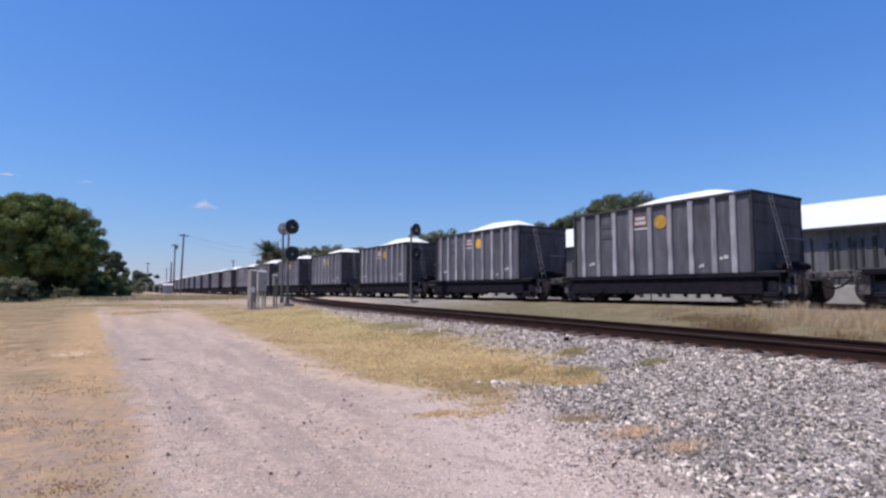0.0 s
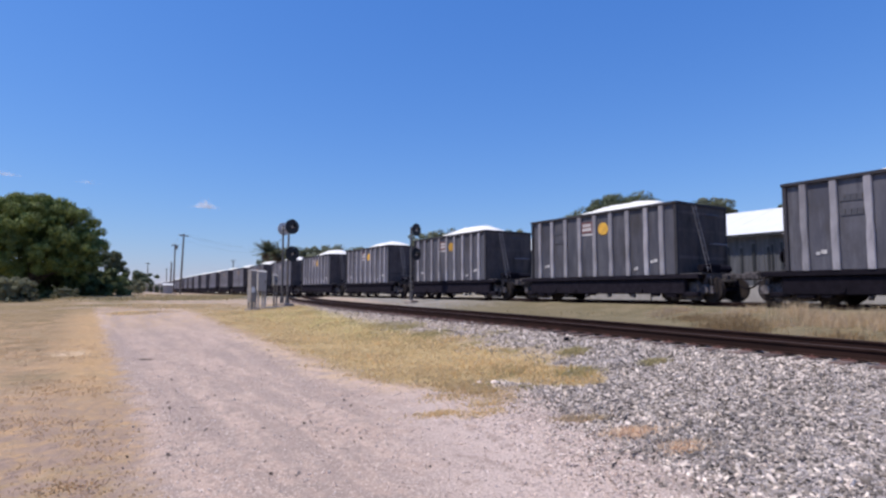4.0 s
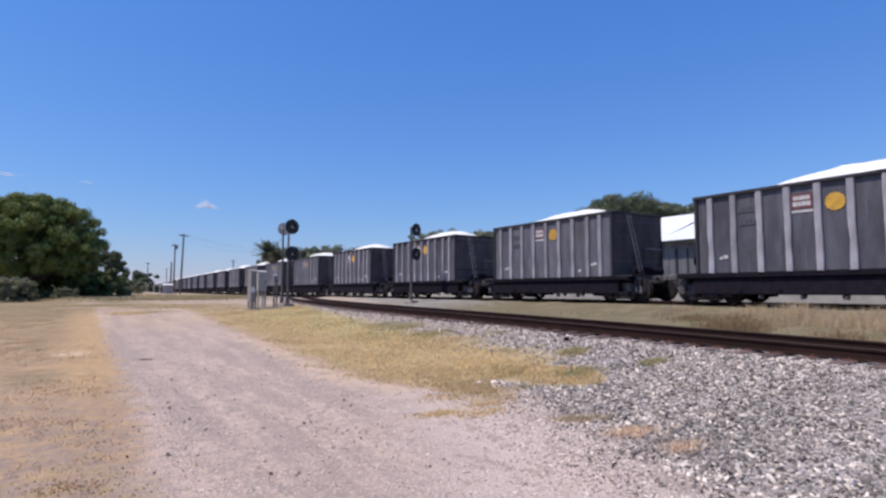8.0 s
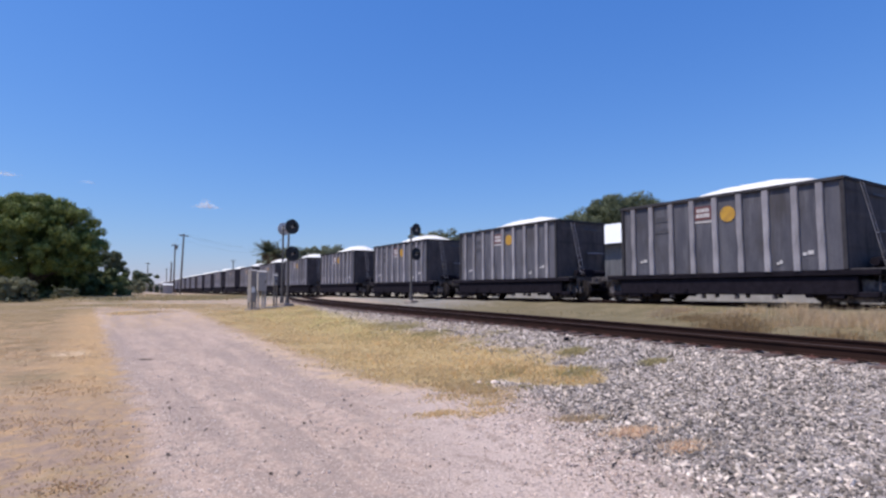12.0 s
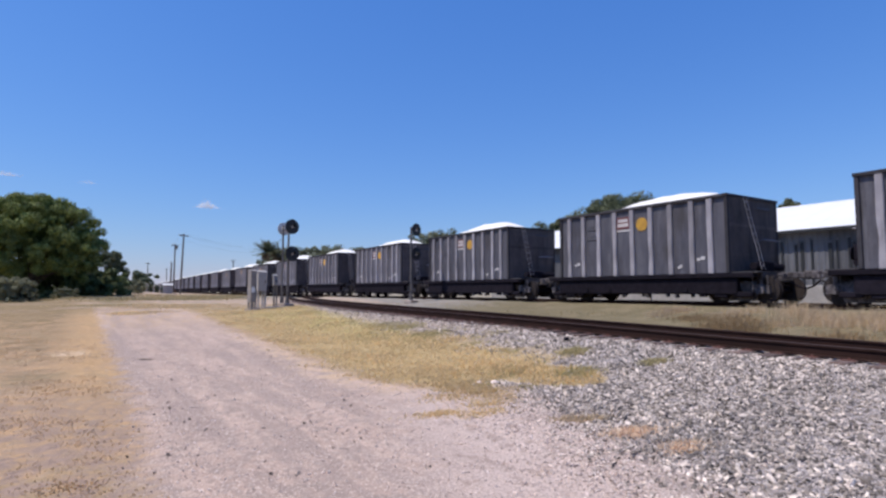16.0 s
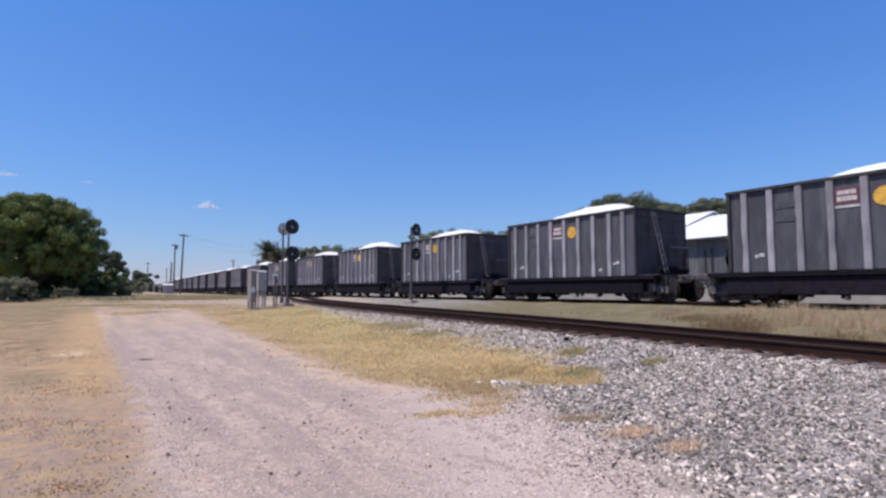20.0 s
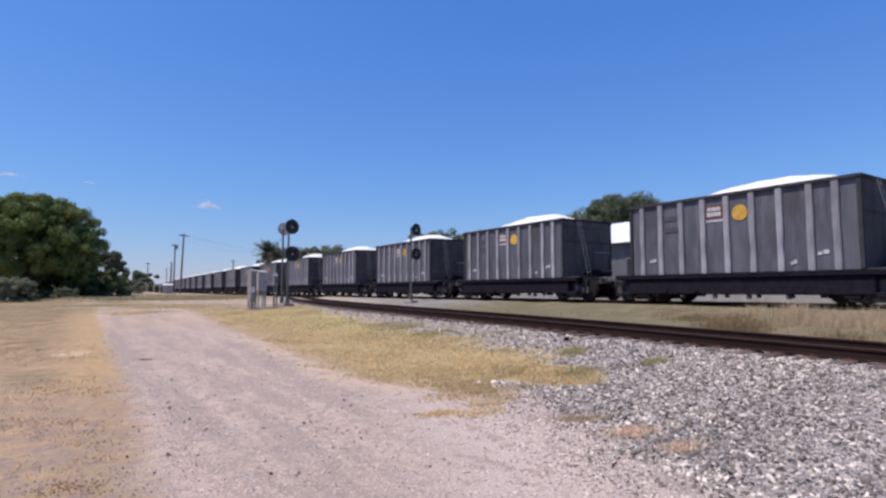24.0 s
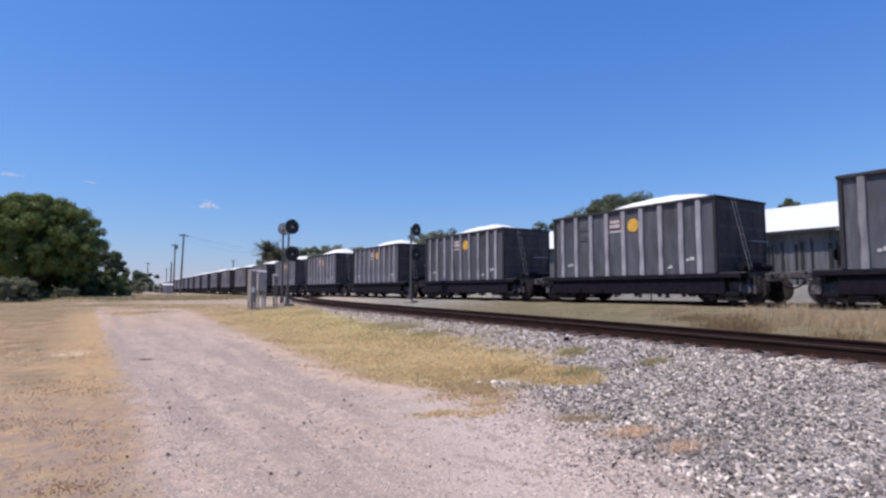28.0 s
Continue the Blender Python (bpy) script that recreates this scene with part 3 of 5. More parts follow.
def sun_disc(r, n=14):
    bm = B()
    vs = [bm.verts.new((0, math.cos(a) * r * (1 if k % 2 else 0.9), math.sin(a) * r * (1 if k % 2 else 0.9))) for k, a in ((k, math.pi * k / n) for k in range(2 * n))]
    f = bm.faces.new(vs)
    ext = bmesh.ops.extrude_face_region(bm, geom=[f])
    bmesh.ops.translate(bm, vec=(-0.006, 0, 0), verts=[v for v in ext["geom"] if isinstance(v, bmesh.types.BMVert)])
    bmesh.ops.recalc_face_normals(bm, faces=bm.faces)
    return bm


def bulged_sheet(x, s):
    """A side sheet pushed out a little between its ribs and dented here and there."""
    bm, ny, nz, hl = B(), 64, 12, LENGTH / 2 - 0.03
    edges = sorted((-hl, hl) + RIBS)
    front, back = [], []
    for j in range(nz + 1):
        z = SILL + (TOP - 0.06 - SILL) * j / nz
        row_f, row_b = [], []
        for i in range(ny + 1):
            y = -hl + 2 * hl * i / ny
            gap = max(e for e in edges if e <= y + 1e-6)
            nxt = min([e for e in edges if e > y + 1e-6] or [hl + 1])
            k = math.sin(math.pi * min(1.0, (y - gap) / (nxt - gap)))
            out = k * math.sin(math.pi * j / nz) * (0.007 + 0.008 * noise.noise((y * 0.9, z * 0.9, 4.0 + s))) + 0.003 * noise.noise((y * 2.3, z * 2.3, 1.0 + s))
            row_f.append(bm.verts.new((x + s * out, y, z)))
            row_b.append(bm.verts.new((x - s * 0.015, y, z)))
        front.append(row_f), back.append(row_b)
    for g, flip in ((front, s < 0), (back, s > 0)):
        for j in range(nz):
            for i in range(ny):
                q = (g[j][i], g[j][i + 1], g[j + 1][i + 1], g[j + 1][i])
                bm.faces.new(tuple(reversed(q)) if flip else q)
    return bm


def bent_rib(seed):
    """A side rib, knocked slightly out of true."""
    bm = B()
    n, rows = 17, []
    for k in range(n):
        z = SILL - 0.01 + (TOP - 0.102 - SILL + 0.01) * k / (n - 1)
        knock = math.exp(-((z - SILL - 0.75 - 0.25 * (seed % 3)) / 0.22) ** 2)
        dy = 0.008 * knock * (1 if seed % 2 else -1) + 0.011 * noise.noise((z * 0.9, seed * 3.7, 0.5)) * math.sin(math.pi * k / (n - 1)) * 2
        wd = 0.094 - 0.018 * knock * (seed % 3 != 1) + 0.005 * noise.noise((z * 2.0, seed * 5.1, 2.5))
        rows.append([bm.verts.new(c) for c in ((0.034, dy - wd, z), (-0.02, dy - wd, z), (-0.042, dy - wd + 0.022, z), (-0.042, dy + wd - 0.022, z), (-0.02, dy + wd, z), (0.034, dy + wd, z))])
    for a, c in zip(rows, rows[1:]):
        for i in range(6):
            bm.faces.new((a[i], c[i], c[(i + 1) % 6], a[(i + 1) % 6]))
    bm.faces.new(rows[-1]), bm.faces.new(list(reversed(rows[0])))
    bmesh.ops.recalc_face_normals(bm, faces=bm.faces)
    return bm


def hopper_wagon():
    car = tagged(empty("hopper_wagon"), "grey ribbed steel hopper wagon heaped with white crushed stone", "rail wagon", "wagons of the stone train")
    hw, hl = WIDTH / 2, LENGTH / 2
    # tub: side sheets, end sheets, floor
    for s in (-1, 1):
        x0, x1 = (-hw + 0.07, -hw + 0.085) if s < 0 else (hw - 0.085, hw - 0.07)
        part("side_sheet", bulged_sheet(x0 if s < 0 else x1, s), CAR_SIDE, car, "weathered dark grey side sheet", True)
        e0, e1 = (-hl + 0.02, -hl + 0.035) if s < 0 else (hl - 0.035, hl - 0.02)
        part("end_sheet", box(B(), -hw + 0.09, hw - 0.09, e0, e1, SILL, TOP - 0.06), CAR_END, car, "dark end sheet")
    part("floor_sheet", box(B(), -hw + 0.1, hw - 0.1, -hl + 0.05, hl - 0.05, SILL + 0.05, SILL + 0.12), UNDER, car)
    bm = B()
    for s in (-1, 1):
        box(bm, s * hw - 0.09 if s > 0 else -hw - 0.02, hw + 0.02 if s > 0 else -hw + 0.09, -hl - 0.02, hl + 0.02, TOP - 0.10, TOP, 0.012)
        box(bm, -hw + 0.09, hw - 0.09, s * (hl - 0.04) - 0.06, s * (hl - 0.04) + 0.06, TOP - 0.10, TOP, 0.012)
    part("top_chord", bm, CHORD, car, "dark top rail round the tub")
    load = part("stone_load", heap(3), LOAD, car, "heap of white crushed limestone", True)
    # ribs and corner posts
    kinds = []
    for s in (-1, 1):
        for i, y in enumerate(RIBS):
            m = Matrix.Translation((s * (hw - 0.028), y, 0)) @ Matrix.Rotation(0 if s < 0 else math.pi, 4, "Z")
            if len(kinds) < 5:
                kinds.append(part("rib", bent_rib(len(kinds)), CAR_RIB, car, "pale grey side rib"))
                kinds[-1].matrix_basis = m
            else:
                again(kinds[(i * 3 + (s > 0)) % 5], m, car)["label"] = "pale grey side rib"
    post = None
    for sx in (-1, 1):
        for sy in (-1, 1):
            m = Matrix.Translation((sx * (hw - 0.05), sy * (hl - 0.06), 0))
            if post is None:
                post = part("corner_post", box(B(), -0.045, 0.045, -0.055, 0.055, SILL, TOP - 0.102, 0.012), CHORD, car, "dark corner post")
                post.matrix_basis = m
            else:
                again(post, m, car)["label"] = "dark corner post"
    # end stiffeners, handrail, ladder
    for s in (-1, 1):
        for z in (1.55, 2.5, 3.12):
            part("end_stiffener", box(B(), -hw + 0.12, hw - 0.12, min(s * (hl - 0.03), s * (hl - 0.011)), max(s * (hl - 0.03), s * (hl - 0.011)), z - 0.05, z + 0.05), CAR_END, car)
        bm = B()
        top, foot = Vector((0.60 * s, s * (hl + 0.07), 3.38)), Vector((0.46 * s, s * (hl + 0.50), 1.05))
        along = Vector((0.10, 0, 0))
        for d in (-1, 1):
            rod(bm, top + along * d, foot + along * d, 0.009, n=6)
        for k in range(9):
            c = top.lerp(foot, (k + 0.5) / 9)
            rod(bm, c - along, c + along, 0.011, n=5)
        part("ladder", bm, PLATFORM if s > 0 else CAR_RIB, car, "leaning grey end ladder")
        bm = B()
        for x in (-0.35, -1.25):
            rod(bm, (-s * x * -1, s * (hl + 0.02), 2.06), (-s * x * -1, s * (hl + 0.16), 2.06), 0.018, n=6)
        rod(bm, (s * -0.35, s * (hl + 0.16), 2.06), (s * -1.25, s * (hl + 0.16), 2.06), 0.024, n=6)
        part("handrail", bm, CAR_RIB, car, "pale grey handrail")
        bm = box(B(), -hw + 0.1, hw - 0.1, s * (hl + 0.42) - 0.4, s * (hl + 0.42) + 0.4, SILL - 0.025, SILL + 0.02, 0.008)
        part("end_platform", bm, PLATFORM, car, "dusty end platform")
        part("stencil", box(B(), 0.15, 0.95, s * (hl + 0.052) - 0.003, s * (hl + 0.052) + 0.003, 3.09, 3.15), DARK_MARK, car, "row of faint lettering bars")
        bm = box(B(), -0.28, 0.28, s * (hl + 0.3) - 0.16, s * (hl + 0.3) + 0.16, SILL + 0.04, SILL + 0.36, 0.03)
        rod(bm, (-0.7, s * (hl + 0.3), SILL + 0.22), (-0.28, s * (hl + 0.3), SILL + 0.22), 0.12, n=10)
        part("brake_cylinder", bm, UNDER, car, "sooty brake gear")
        bm = rod(B(), (-0.95, s * (hl + 0.30), SILL + 0.44), (-0.95, s * (hl + 0.33), SILL + 0.44), 0.17, n=16)
        rod(bm, (-0.95, s * (hl + 0.02), SILL + 0.44), (-0.95, s * (hl + 0.33), SILL + 0.44), 0.03, n=6)
        box(bm, -1.08, -0.82, s * (hl + 0.14) - 0.11, s * (hl + 0.14) + 0.11, SILL + 0.26, SILL + 0.68, 0.03)
        if s > 0:
            part("hand_brake_wheel", bm, UNDER, car, "black hand-brake wheel")
        else:
            bm.free()
        bm = box(B(), -0.09, 0.09, min(s * (hl + 0.2), s * (PITCH / 2 - 0.14)), max(s * (hl + 0.2), s * (PITCH / 2 - 0.14)), 0.78, 0.96, 0.02)
        box(bm, -0.15, 0.13, s * (PITCH / 2 - 0.10) - 0.15, s * (PITCH / 2 - 0.10) + 0.12, 0.74, 1.0, 0.04)
        part("coupler", bm, GEAR, car, "knuckle coupler")
        bm = rod(B(), (-1.15, s * (hl + 0.95), 0.86), (0.1, s * (hl + 0.95), 0.86), 0.018, n=6)
        rod(bm, (-1.15, s * (hl + 0.95), 0.86), (-1.22, s * (hl + 1.0), 0.58), 0.018, n=6)
        part("uncoupling_lever", bm, PLATFORM, car, "bent uncoupling lever")
        bm = rod(B(), (0.35, s * (hl + 0.30), 1.16), (1.05, s * (hl + 0.30), 1.16), 0.12, n=12)
        rod(bm, (0.45, s * (hl + 0.30), 0.98), (0.45, s * (hl + 0.30), 1.2), 0.03, n=6)
        rod(bm, (0.95, s * (hl + 0.30), 0.98), (0.95, s * (hl + 0.30), 1.2), 0.03, n=6)
        part("air_tank", bm, UNDER, car, "sooty air tank")
        bm = box(B(), -1.15, 1.15, s * (hl + 0.78) - 0.03, s * (hl + 0.78) + 0.03, 0.78, 0.93, 0.01)
        for x, low in ((-1.05, 0.46), (-0.62, 0.55), (0.62, 0.55), (1.05, 0.46)):
            box(bm, x - 0.035, x + 0.035, s * (hl + 0.72) - 0.05, s * (hl + 0.72) + 0.05, low, 0.78, 0.01)
        for x in (-0.75, 0.75):
            rod(bm, (x, s * (hl + 0.70), 0.80), (x * 0.55, s * (hl + 0.22), 0.36), 0.028, n=6)
            rod(bm, (x * 1.35, s * (hl + 0.74), 0.50), (x * 0.4, s * (hl + 0.66), 0.58), 0.02, n=6)
        box(bm, -0.95, 0.95, s * (hl + 0.06) - 0.05, s * (hl + 0.06) + 0.05, 0.34, 0.48, 0.012)
        part("end_sill", bm, GEAR, car, "dusty end sill with hangers and brake rods")
        for sx in (-1, 1):
            bm = B()
            for dz in (0.40, 0.66):
                rod(bm, (sx * 1.2 - 0.2 * sx, s * (hl + 0.62), dz), (sx * 1.38, s * (hl + 0.62), dz), 0.014, n=5)
            for dx in (1.02, 1.36):
                rod(bm, (sx * dx, s * (hl + 0.62), 0.38), (sx * dx, s * (hl + 0.62), 0.96), 0.014, n=5)
            part("step_iron", bm, GEAR, car, "hanging step iron")
        bm = rod(B(), (-1.36, s * (hl + 0.50), 0.90), (-1.28, s * (hl + 0.50), 0.90), 0.055, n=8)
        rod(bm, (-1.30, s * (hl + 0.50), 0.90), (-1.30, s * (hl + 0.50), 0.95), 0.02, n=6)
        part("brake_cock", bm, CAR_RIB, car, "pale brake cock")
        x = -0.5
        bm = rod(B(), (x, s * (hl + 0.62), 0.94), (x + 0.05, s * (hl + 0.95), 0.70), 0.03, n=6)
        rod(bm, (x + 0.05, s * (hl + 0.95), 0.70), (x * 0.3, s * (hl + 1.25), 0.74), 0.024, n=6)
        part("brake_pipe", bm, PLATFORM, car, "dusty brake pipe")
        bm = B()
        pts = [Vector((0.3 + 0.05 * k, s * (hl + 0.9 + 0.2 * k), 0.72 - 0.27 * math.sin(math.pi * k / 4))) for k in range(5)]
        for a, b in zip(pts, pts[1:]):
            rod(bm, a, b, 0.028, n=6)
        part("air_hose", bm, UNDER, car, "hanging air hose")
        part("draft_sill", box(B(), -0.28, 0.28, min(s * 2.2, s * 4.7), max(s * 2.2, s * 4.7), 0.66, 0.93, 0.02), GEAR, car)
    # side sills and hopper bottoms
    for s in (-1, 1):
        a, b = sorted((s * (hw - 0.30), s * (hw - 0.02)))
        part("side_sill", box(B(), a, b, -hl - 0.72, hl + 0.72, SILL - 0.16, SILL - 0.012, 0.015), UNDER, car, "black side sill")
        a, b = sorted((s * (hw - 0.34), s * (hw - 0.10)))
        bm = box(B(), a, b, -hl - 0.16, hl + 0.16, 0.27, SILL - 0.162, 0.03)
        for y, wide, low in ((-4.0, 0.30, 0.20), (-3.3, 0.22, 0.16), (-2.65, 0.12, 0.19), (2.7, 0.14, 0.18), (3.25, 0.24, 0.17), (3.95, 0.28, 0.2)):
            box(bm, a + 0.03, b + 0.012 * s, y - wide, y + wide, low, 0.36, 0.03)
        for y in (-2.1, 1.15, 2.3):
            rod(bm, (s * (hw - 0.09), y, 0.42), (s * (hw - 0.06), y, 0.42), 0.09, n=10)
        part("door_beam", bm, UNDER, car, "black hopper door beam with brackets")
        for y in (-1.7, -0.55, 0.55, 1.7):
            bm = box(B(), s * (hw - 0.2) - 0.05, s * (hw - 0.2) + 0.05, y - 0.06, y + 0.06, 0.14, 0.27, 0.015)
            rod(bm, (s * (hw - 0.3), y, 0.20), (s * (hw - 0.08), y, 0.20), 0.035, n=8)
            part("door_latch", bm, GEAR, car)
    for y in (-1.75, 0.0, 1.75):
        bm = B()
        vs = [bm.verts.new(c) for c in ((-1.1, y - 0.8, SILL), (1.1, y - 0.8, SILL), (1.1, y + 0.8, SILL), (-1.1, y + 0.8, SILL), (-0.85, y - 0.35, 0.4), (0.85, y - 0.35, 0.4), (0.85, y + 0.35, 0.4), (-0.85, y + 0.35, 0.4))]
        for f in ((0, 1, 5, 4), (1, 2, 6, 5), (2, 3, 7, 6), (3, 0, 4, 7), (4, 5, 6, 7)):
            bm.faces.new([vs[i] for i in f])
        part("hopper_chute", bm, UNDER, car, "black discharge chute")
    # markings on both sides
    for s in (-1, 1):
        xs = s * (hw - 0.051)

        def plate(name, y, z, ly, lz, mat, label, deep=0.006):
            part(name, box(B(), xs - deep, xs + deep, y - ly / 2, y + ly / 2, z - lz / 2, z + lz / 2), mat, car, label)

        def plates(name, rows, mat, label, deep=0.006):
            bm = B()
            for y, z, ly, lz in rows:
                box(bm, xs - deep, xs + deep, y - ly / 2, y + ly / 2, z - lz / 2, z + lz / 2)
            return part(name, bm, mat, car, label)

        by = 0.4
        plate("badge", by, 2.93, 0.58, 0.44, RED_MARK, "maroon badge panel")
        if s < 0:
            for y, z, ly, lz in [(by - 0.15 + 0.15 * k, 3.02, 0.14, 0.115) for k in range(3)] + [(by - 0.18 + 0.12 * k, 2.85, 0.108, 0.125) for k in range(4)]:
                plate("badge_bar", y, z, ly, lz, WHITE_MARK, "white mark on the badge", 0.009)
        plate("badge_line", by, 2.64, 0.58, 0.07, WHITE_MARK, "white line under the badge")
        disc = part("sun_emblem", sun_disc(0.26), SUN_MARK, car, "round yellow emblem with a scalloped edge")
        disc.matrix_basis = Matrix.Translation((s * (hw - 0.049), -0.44, 2.81)) @ Matrix.Rotation(0 if s < 0 else math.pi, 4, "Z")
        for z, n in ((2.87, 4), (2.48, 4)):
            plates("lettering", [(1.98 + 0.135 * (k - (n - 1) / 2), z, 0.122, 0.17) for k in range(n)], DARK_MARK, "row of dark lettering bars")
        for y, z, w in ((2.74, 1.42, 0.28), (-2.72, 1.42, 0.30), (-1.95, 1.18, 0.17)) if s < 0 else ():
            plates("stencil", [(y + w * 0.3, z, w * 0.36, 0.085), (y - w * 0.22, z + 0.035, w * 0.5, 0.11)], WHITE_MARK, "small white stencil")
    # trucks
    for s in (-1, 1):
        c = s * 3.66
        truck = part("truck_bolster", box(B(), -1.1, 1.1, c - 0.2, c + 0.2, 0.42, 0.66, 0.03), GEAR, car, "dusty truck bolster")
        for sx in (-1, 1):
            x = sx * 1.02
            bm = B()
            prof = ((-1.0, 0.54), (-0.58, 0.60), (-0.32, 0.68), (0.32, 0.68), (0.58, 0.60), (1.0, 0.54), (1.0, 0.30), (0.66, 0.30), (0.52, 0.07), (-0.52, 0.07), (-0.66, 0.30), (-1.0, 0.30))
            f = bm.faces.new([bm.verts.new((x - 0.07, c + u, v)) for u, v in prof])
            ext = bmesh.ops.extrude_face_region(bm, geom=[f])
            bmesh.ops.translate(bm, vec=(0.14, 0, 0), verts=[v for v in ext["geom"] if isinstance(v, bmesh.types.BMVert)])
            bmesh.ops.recalc_face_normals(bm, faces=bm.faces)
            part("side_frame", bm, GEAR, truck, "dusty cast side frame")
            bm = B()
            for u in (-0.14, 0.0, 0.14):
                rod(bm, (x + sx * 0.02, c + u, 0.24), (x + sx * 0.02, c + u, 0.46), 0.062, n=8)
            part("spring_nest", bm, WHEEL, truck, "rusty coil springs")
            for u in (-0.76, 0.76):
                part("bearing_box", rod(B(), (x - sx * 0.05, c + u, 0.42), (x + sx * 0.18, c + u, 0.42), 0.13, n=10), GEAR, truck, "axle bearing")
    first = None
    for y in AXLES:
        axle = part("wheelset", rod(B(), (-0.95, 0, 0), (0.95, 0, 0), 0.075, n=10), UNDER, car, "turning axle with two wheels")
        axle.matrix_basis = Matrix.Translation((0, y, 0.42))
        for sx in (-1, 1):
            m = Matrix.Rotation(0 if sx > 0 else math.pi, 4, "Z")
            if first is None:
                bm = B()
                rod(bm, (0.70, 0, 0), (0.83, 0, 0), 0.42, n=28)
                rod(bm, (0.83, 0, 0), (0.845, 0, 0), 0.33, 0.30, n=24)
                rod(bm, (0.83, 0, 0), (0.88, 0, 0), 0.11, n=12)
                rod(bm, (0.67, 0, 0), (0.70, 0, 0), 0.445, n=28)
                for k in range(3):
                    a = k * 2.09
                    rod(bm, (0.84, 0.2 * math.cos(a), 0.2 * math.sin(a)), (0.853, 0.2 * math.cos(a), 0.2 * math.sin(a)), 0.05, n=8)
                first = part("wheel", bm, WHEEL, axle, "rusty steel wheel")
                first.matrix_basis = m
            else:
                again(first, m, axle)["label"] = "rusty steel wheel"
    return car, load


def wagon_pose(s):
    return Matrix.Translation((far_x(s), s, RAIL_Z)) @ Matrix.Rotation(-far_turn(s), 4, "Z")


TRAIN_START, TRAIN_SPEED, TRAIN_SLOWING, TRAIN_EASING = 16.362 - LENGTH / 2, 10.207, 0.01172, 3.62e-5
FIRST, LAST = -3, 50


def wagon_at(k, t):
    return TRAIN_START + k * PITCH - TRAIN_SPEED * t + 0.5 * TRAIN_SLOWING * t * t + TRAIN_EASING * t ** 3


def make_train():
    rnd = random.Random(11)
    loads = []
    for seed in (3, 8, 14, 21, 27):
        bm = heap(seed)
        me = bpy.data.meshes.new("stone_load")
        bm.to_mesh(me)
        bm.free()
        me.materials.append(LOAD)
        for p in me.polygons:
            p.use_smooth = True
        loads.append(me)
    proto, _ = hopper_wagon()
    wagons = []
    for k in range(FIRST, LAST + 1):
        if k == FIRST:
            car = proto
            car.matrix_basis = wagon_pose(wagon_at(k, 0))
        else:
            car = copy_thing(proto, wagon_pose(wagon_at(k, 0)))
        for o in car.children:
            if o.name.startswith("stone_load"):
                o.data = rnd.choice(loads)
        wagons.append((k, car))
    return wagons


WAGONS = make_train()


# ---- tracks ----
railway_track("rust-brown rails on ties sunk in grey ballast", near_x, near_z, -14, 53, -6, 40)
railway_track("rust-brown main-line rails carrying the stone train", far_x, lambda y: RAIL_Z, -60, 640, -10, 50)


# ---- plants ----
def leaves(rng, centres, radii, count, size, flat=0.75):
    """Many small four-sided leaves scattered round clump centres."""
    idx = rng.integers(0, len(centres), count)
    d = rng.normal(0, 1, (count, 3))
    d /= np.linalg.norm(d, axis=1)[:, None]
    r = radii[idx] * rng.uniform(0.3, 1.12, count) ** 0.5
    p = centres[idx] + d * r[:, None] * np.array((1, 1, flat))
    out = d + rng.normal(0, 0.38, (count, 3))
    u = np.cross(out, rng.normal(0, 1, (count, 3)))
    u /= np.linalg.norm(u, axis=1)[:, None] + 1e-9
    w = np.cross(u, out)
    w /= np.linalg.norm(w, axis=1)[:, None] + 1e-9
    s = size * rng.uniform(0.6, 1.3, count)[:, None]
    quad = np.stack((p - u * s, p - w * s * 0.45 + d * s * 0.12, p + u * s, p + w * s * 0.45 + d * s * 0.12), 1)
    faces = np.arange(count * 4).reshape(-1, 4)
    return quad.reshape(-1, 3).tolist(), faces.tolist()


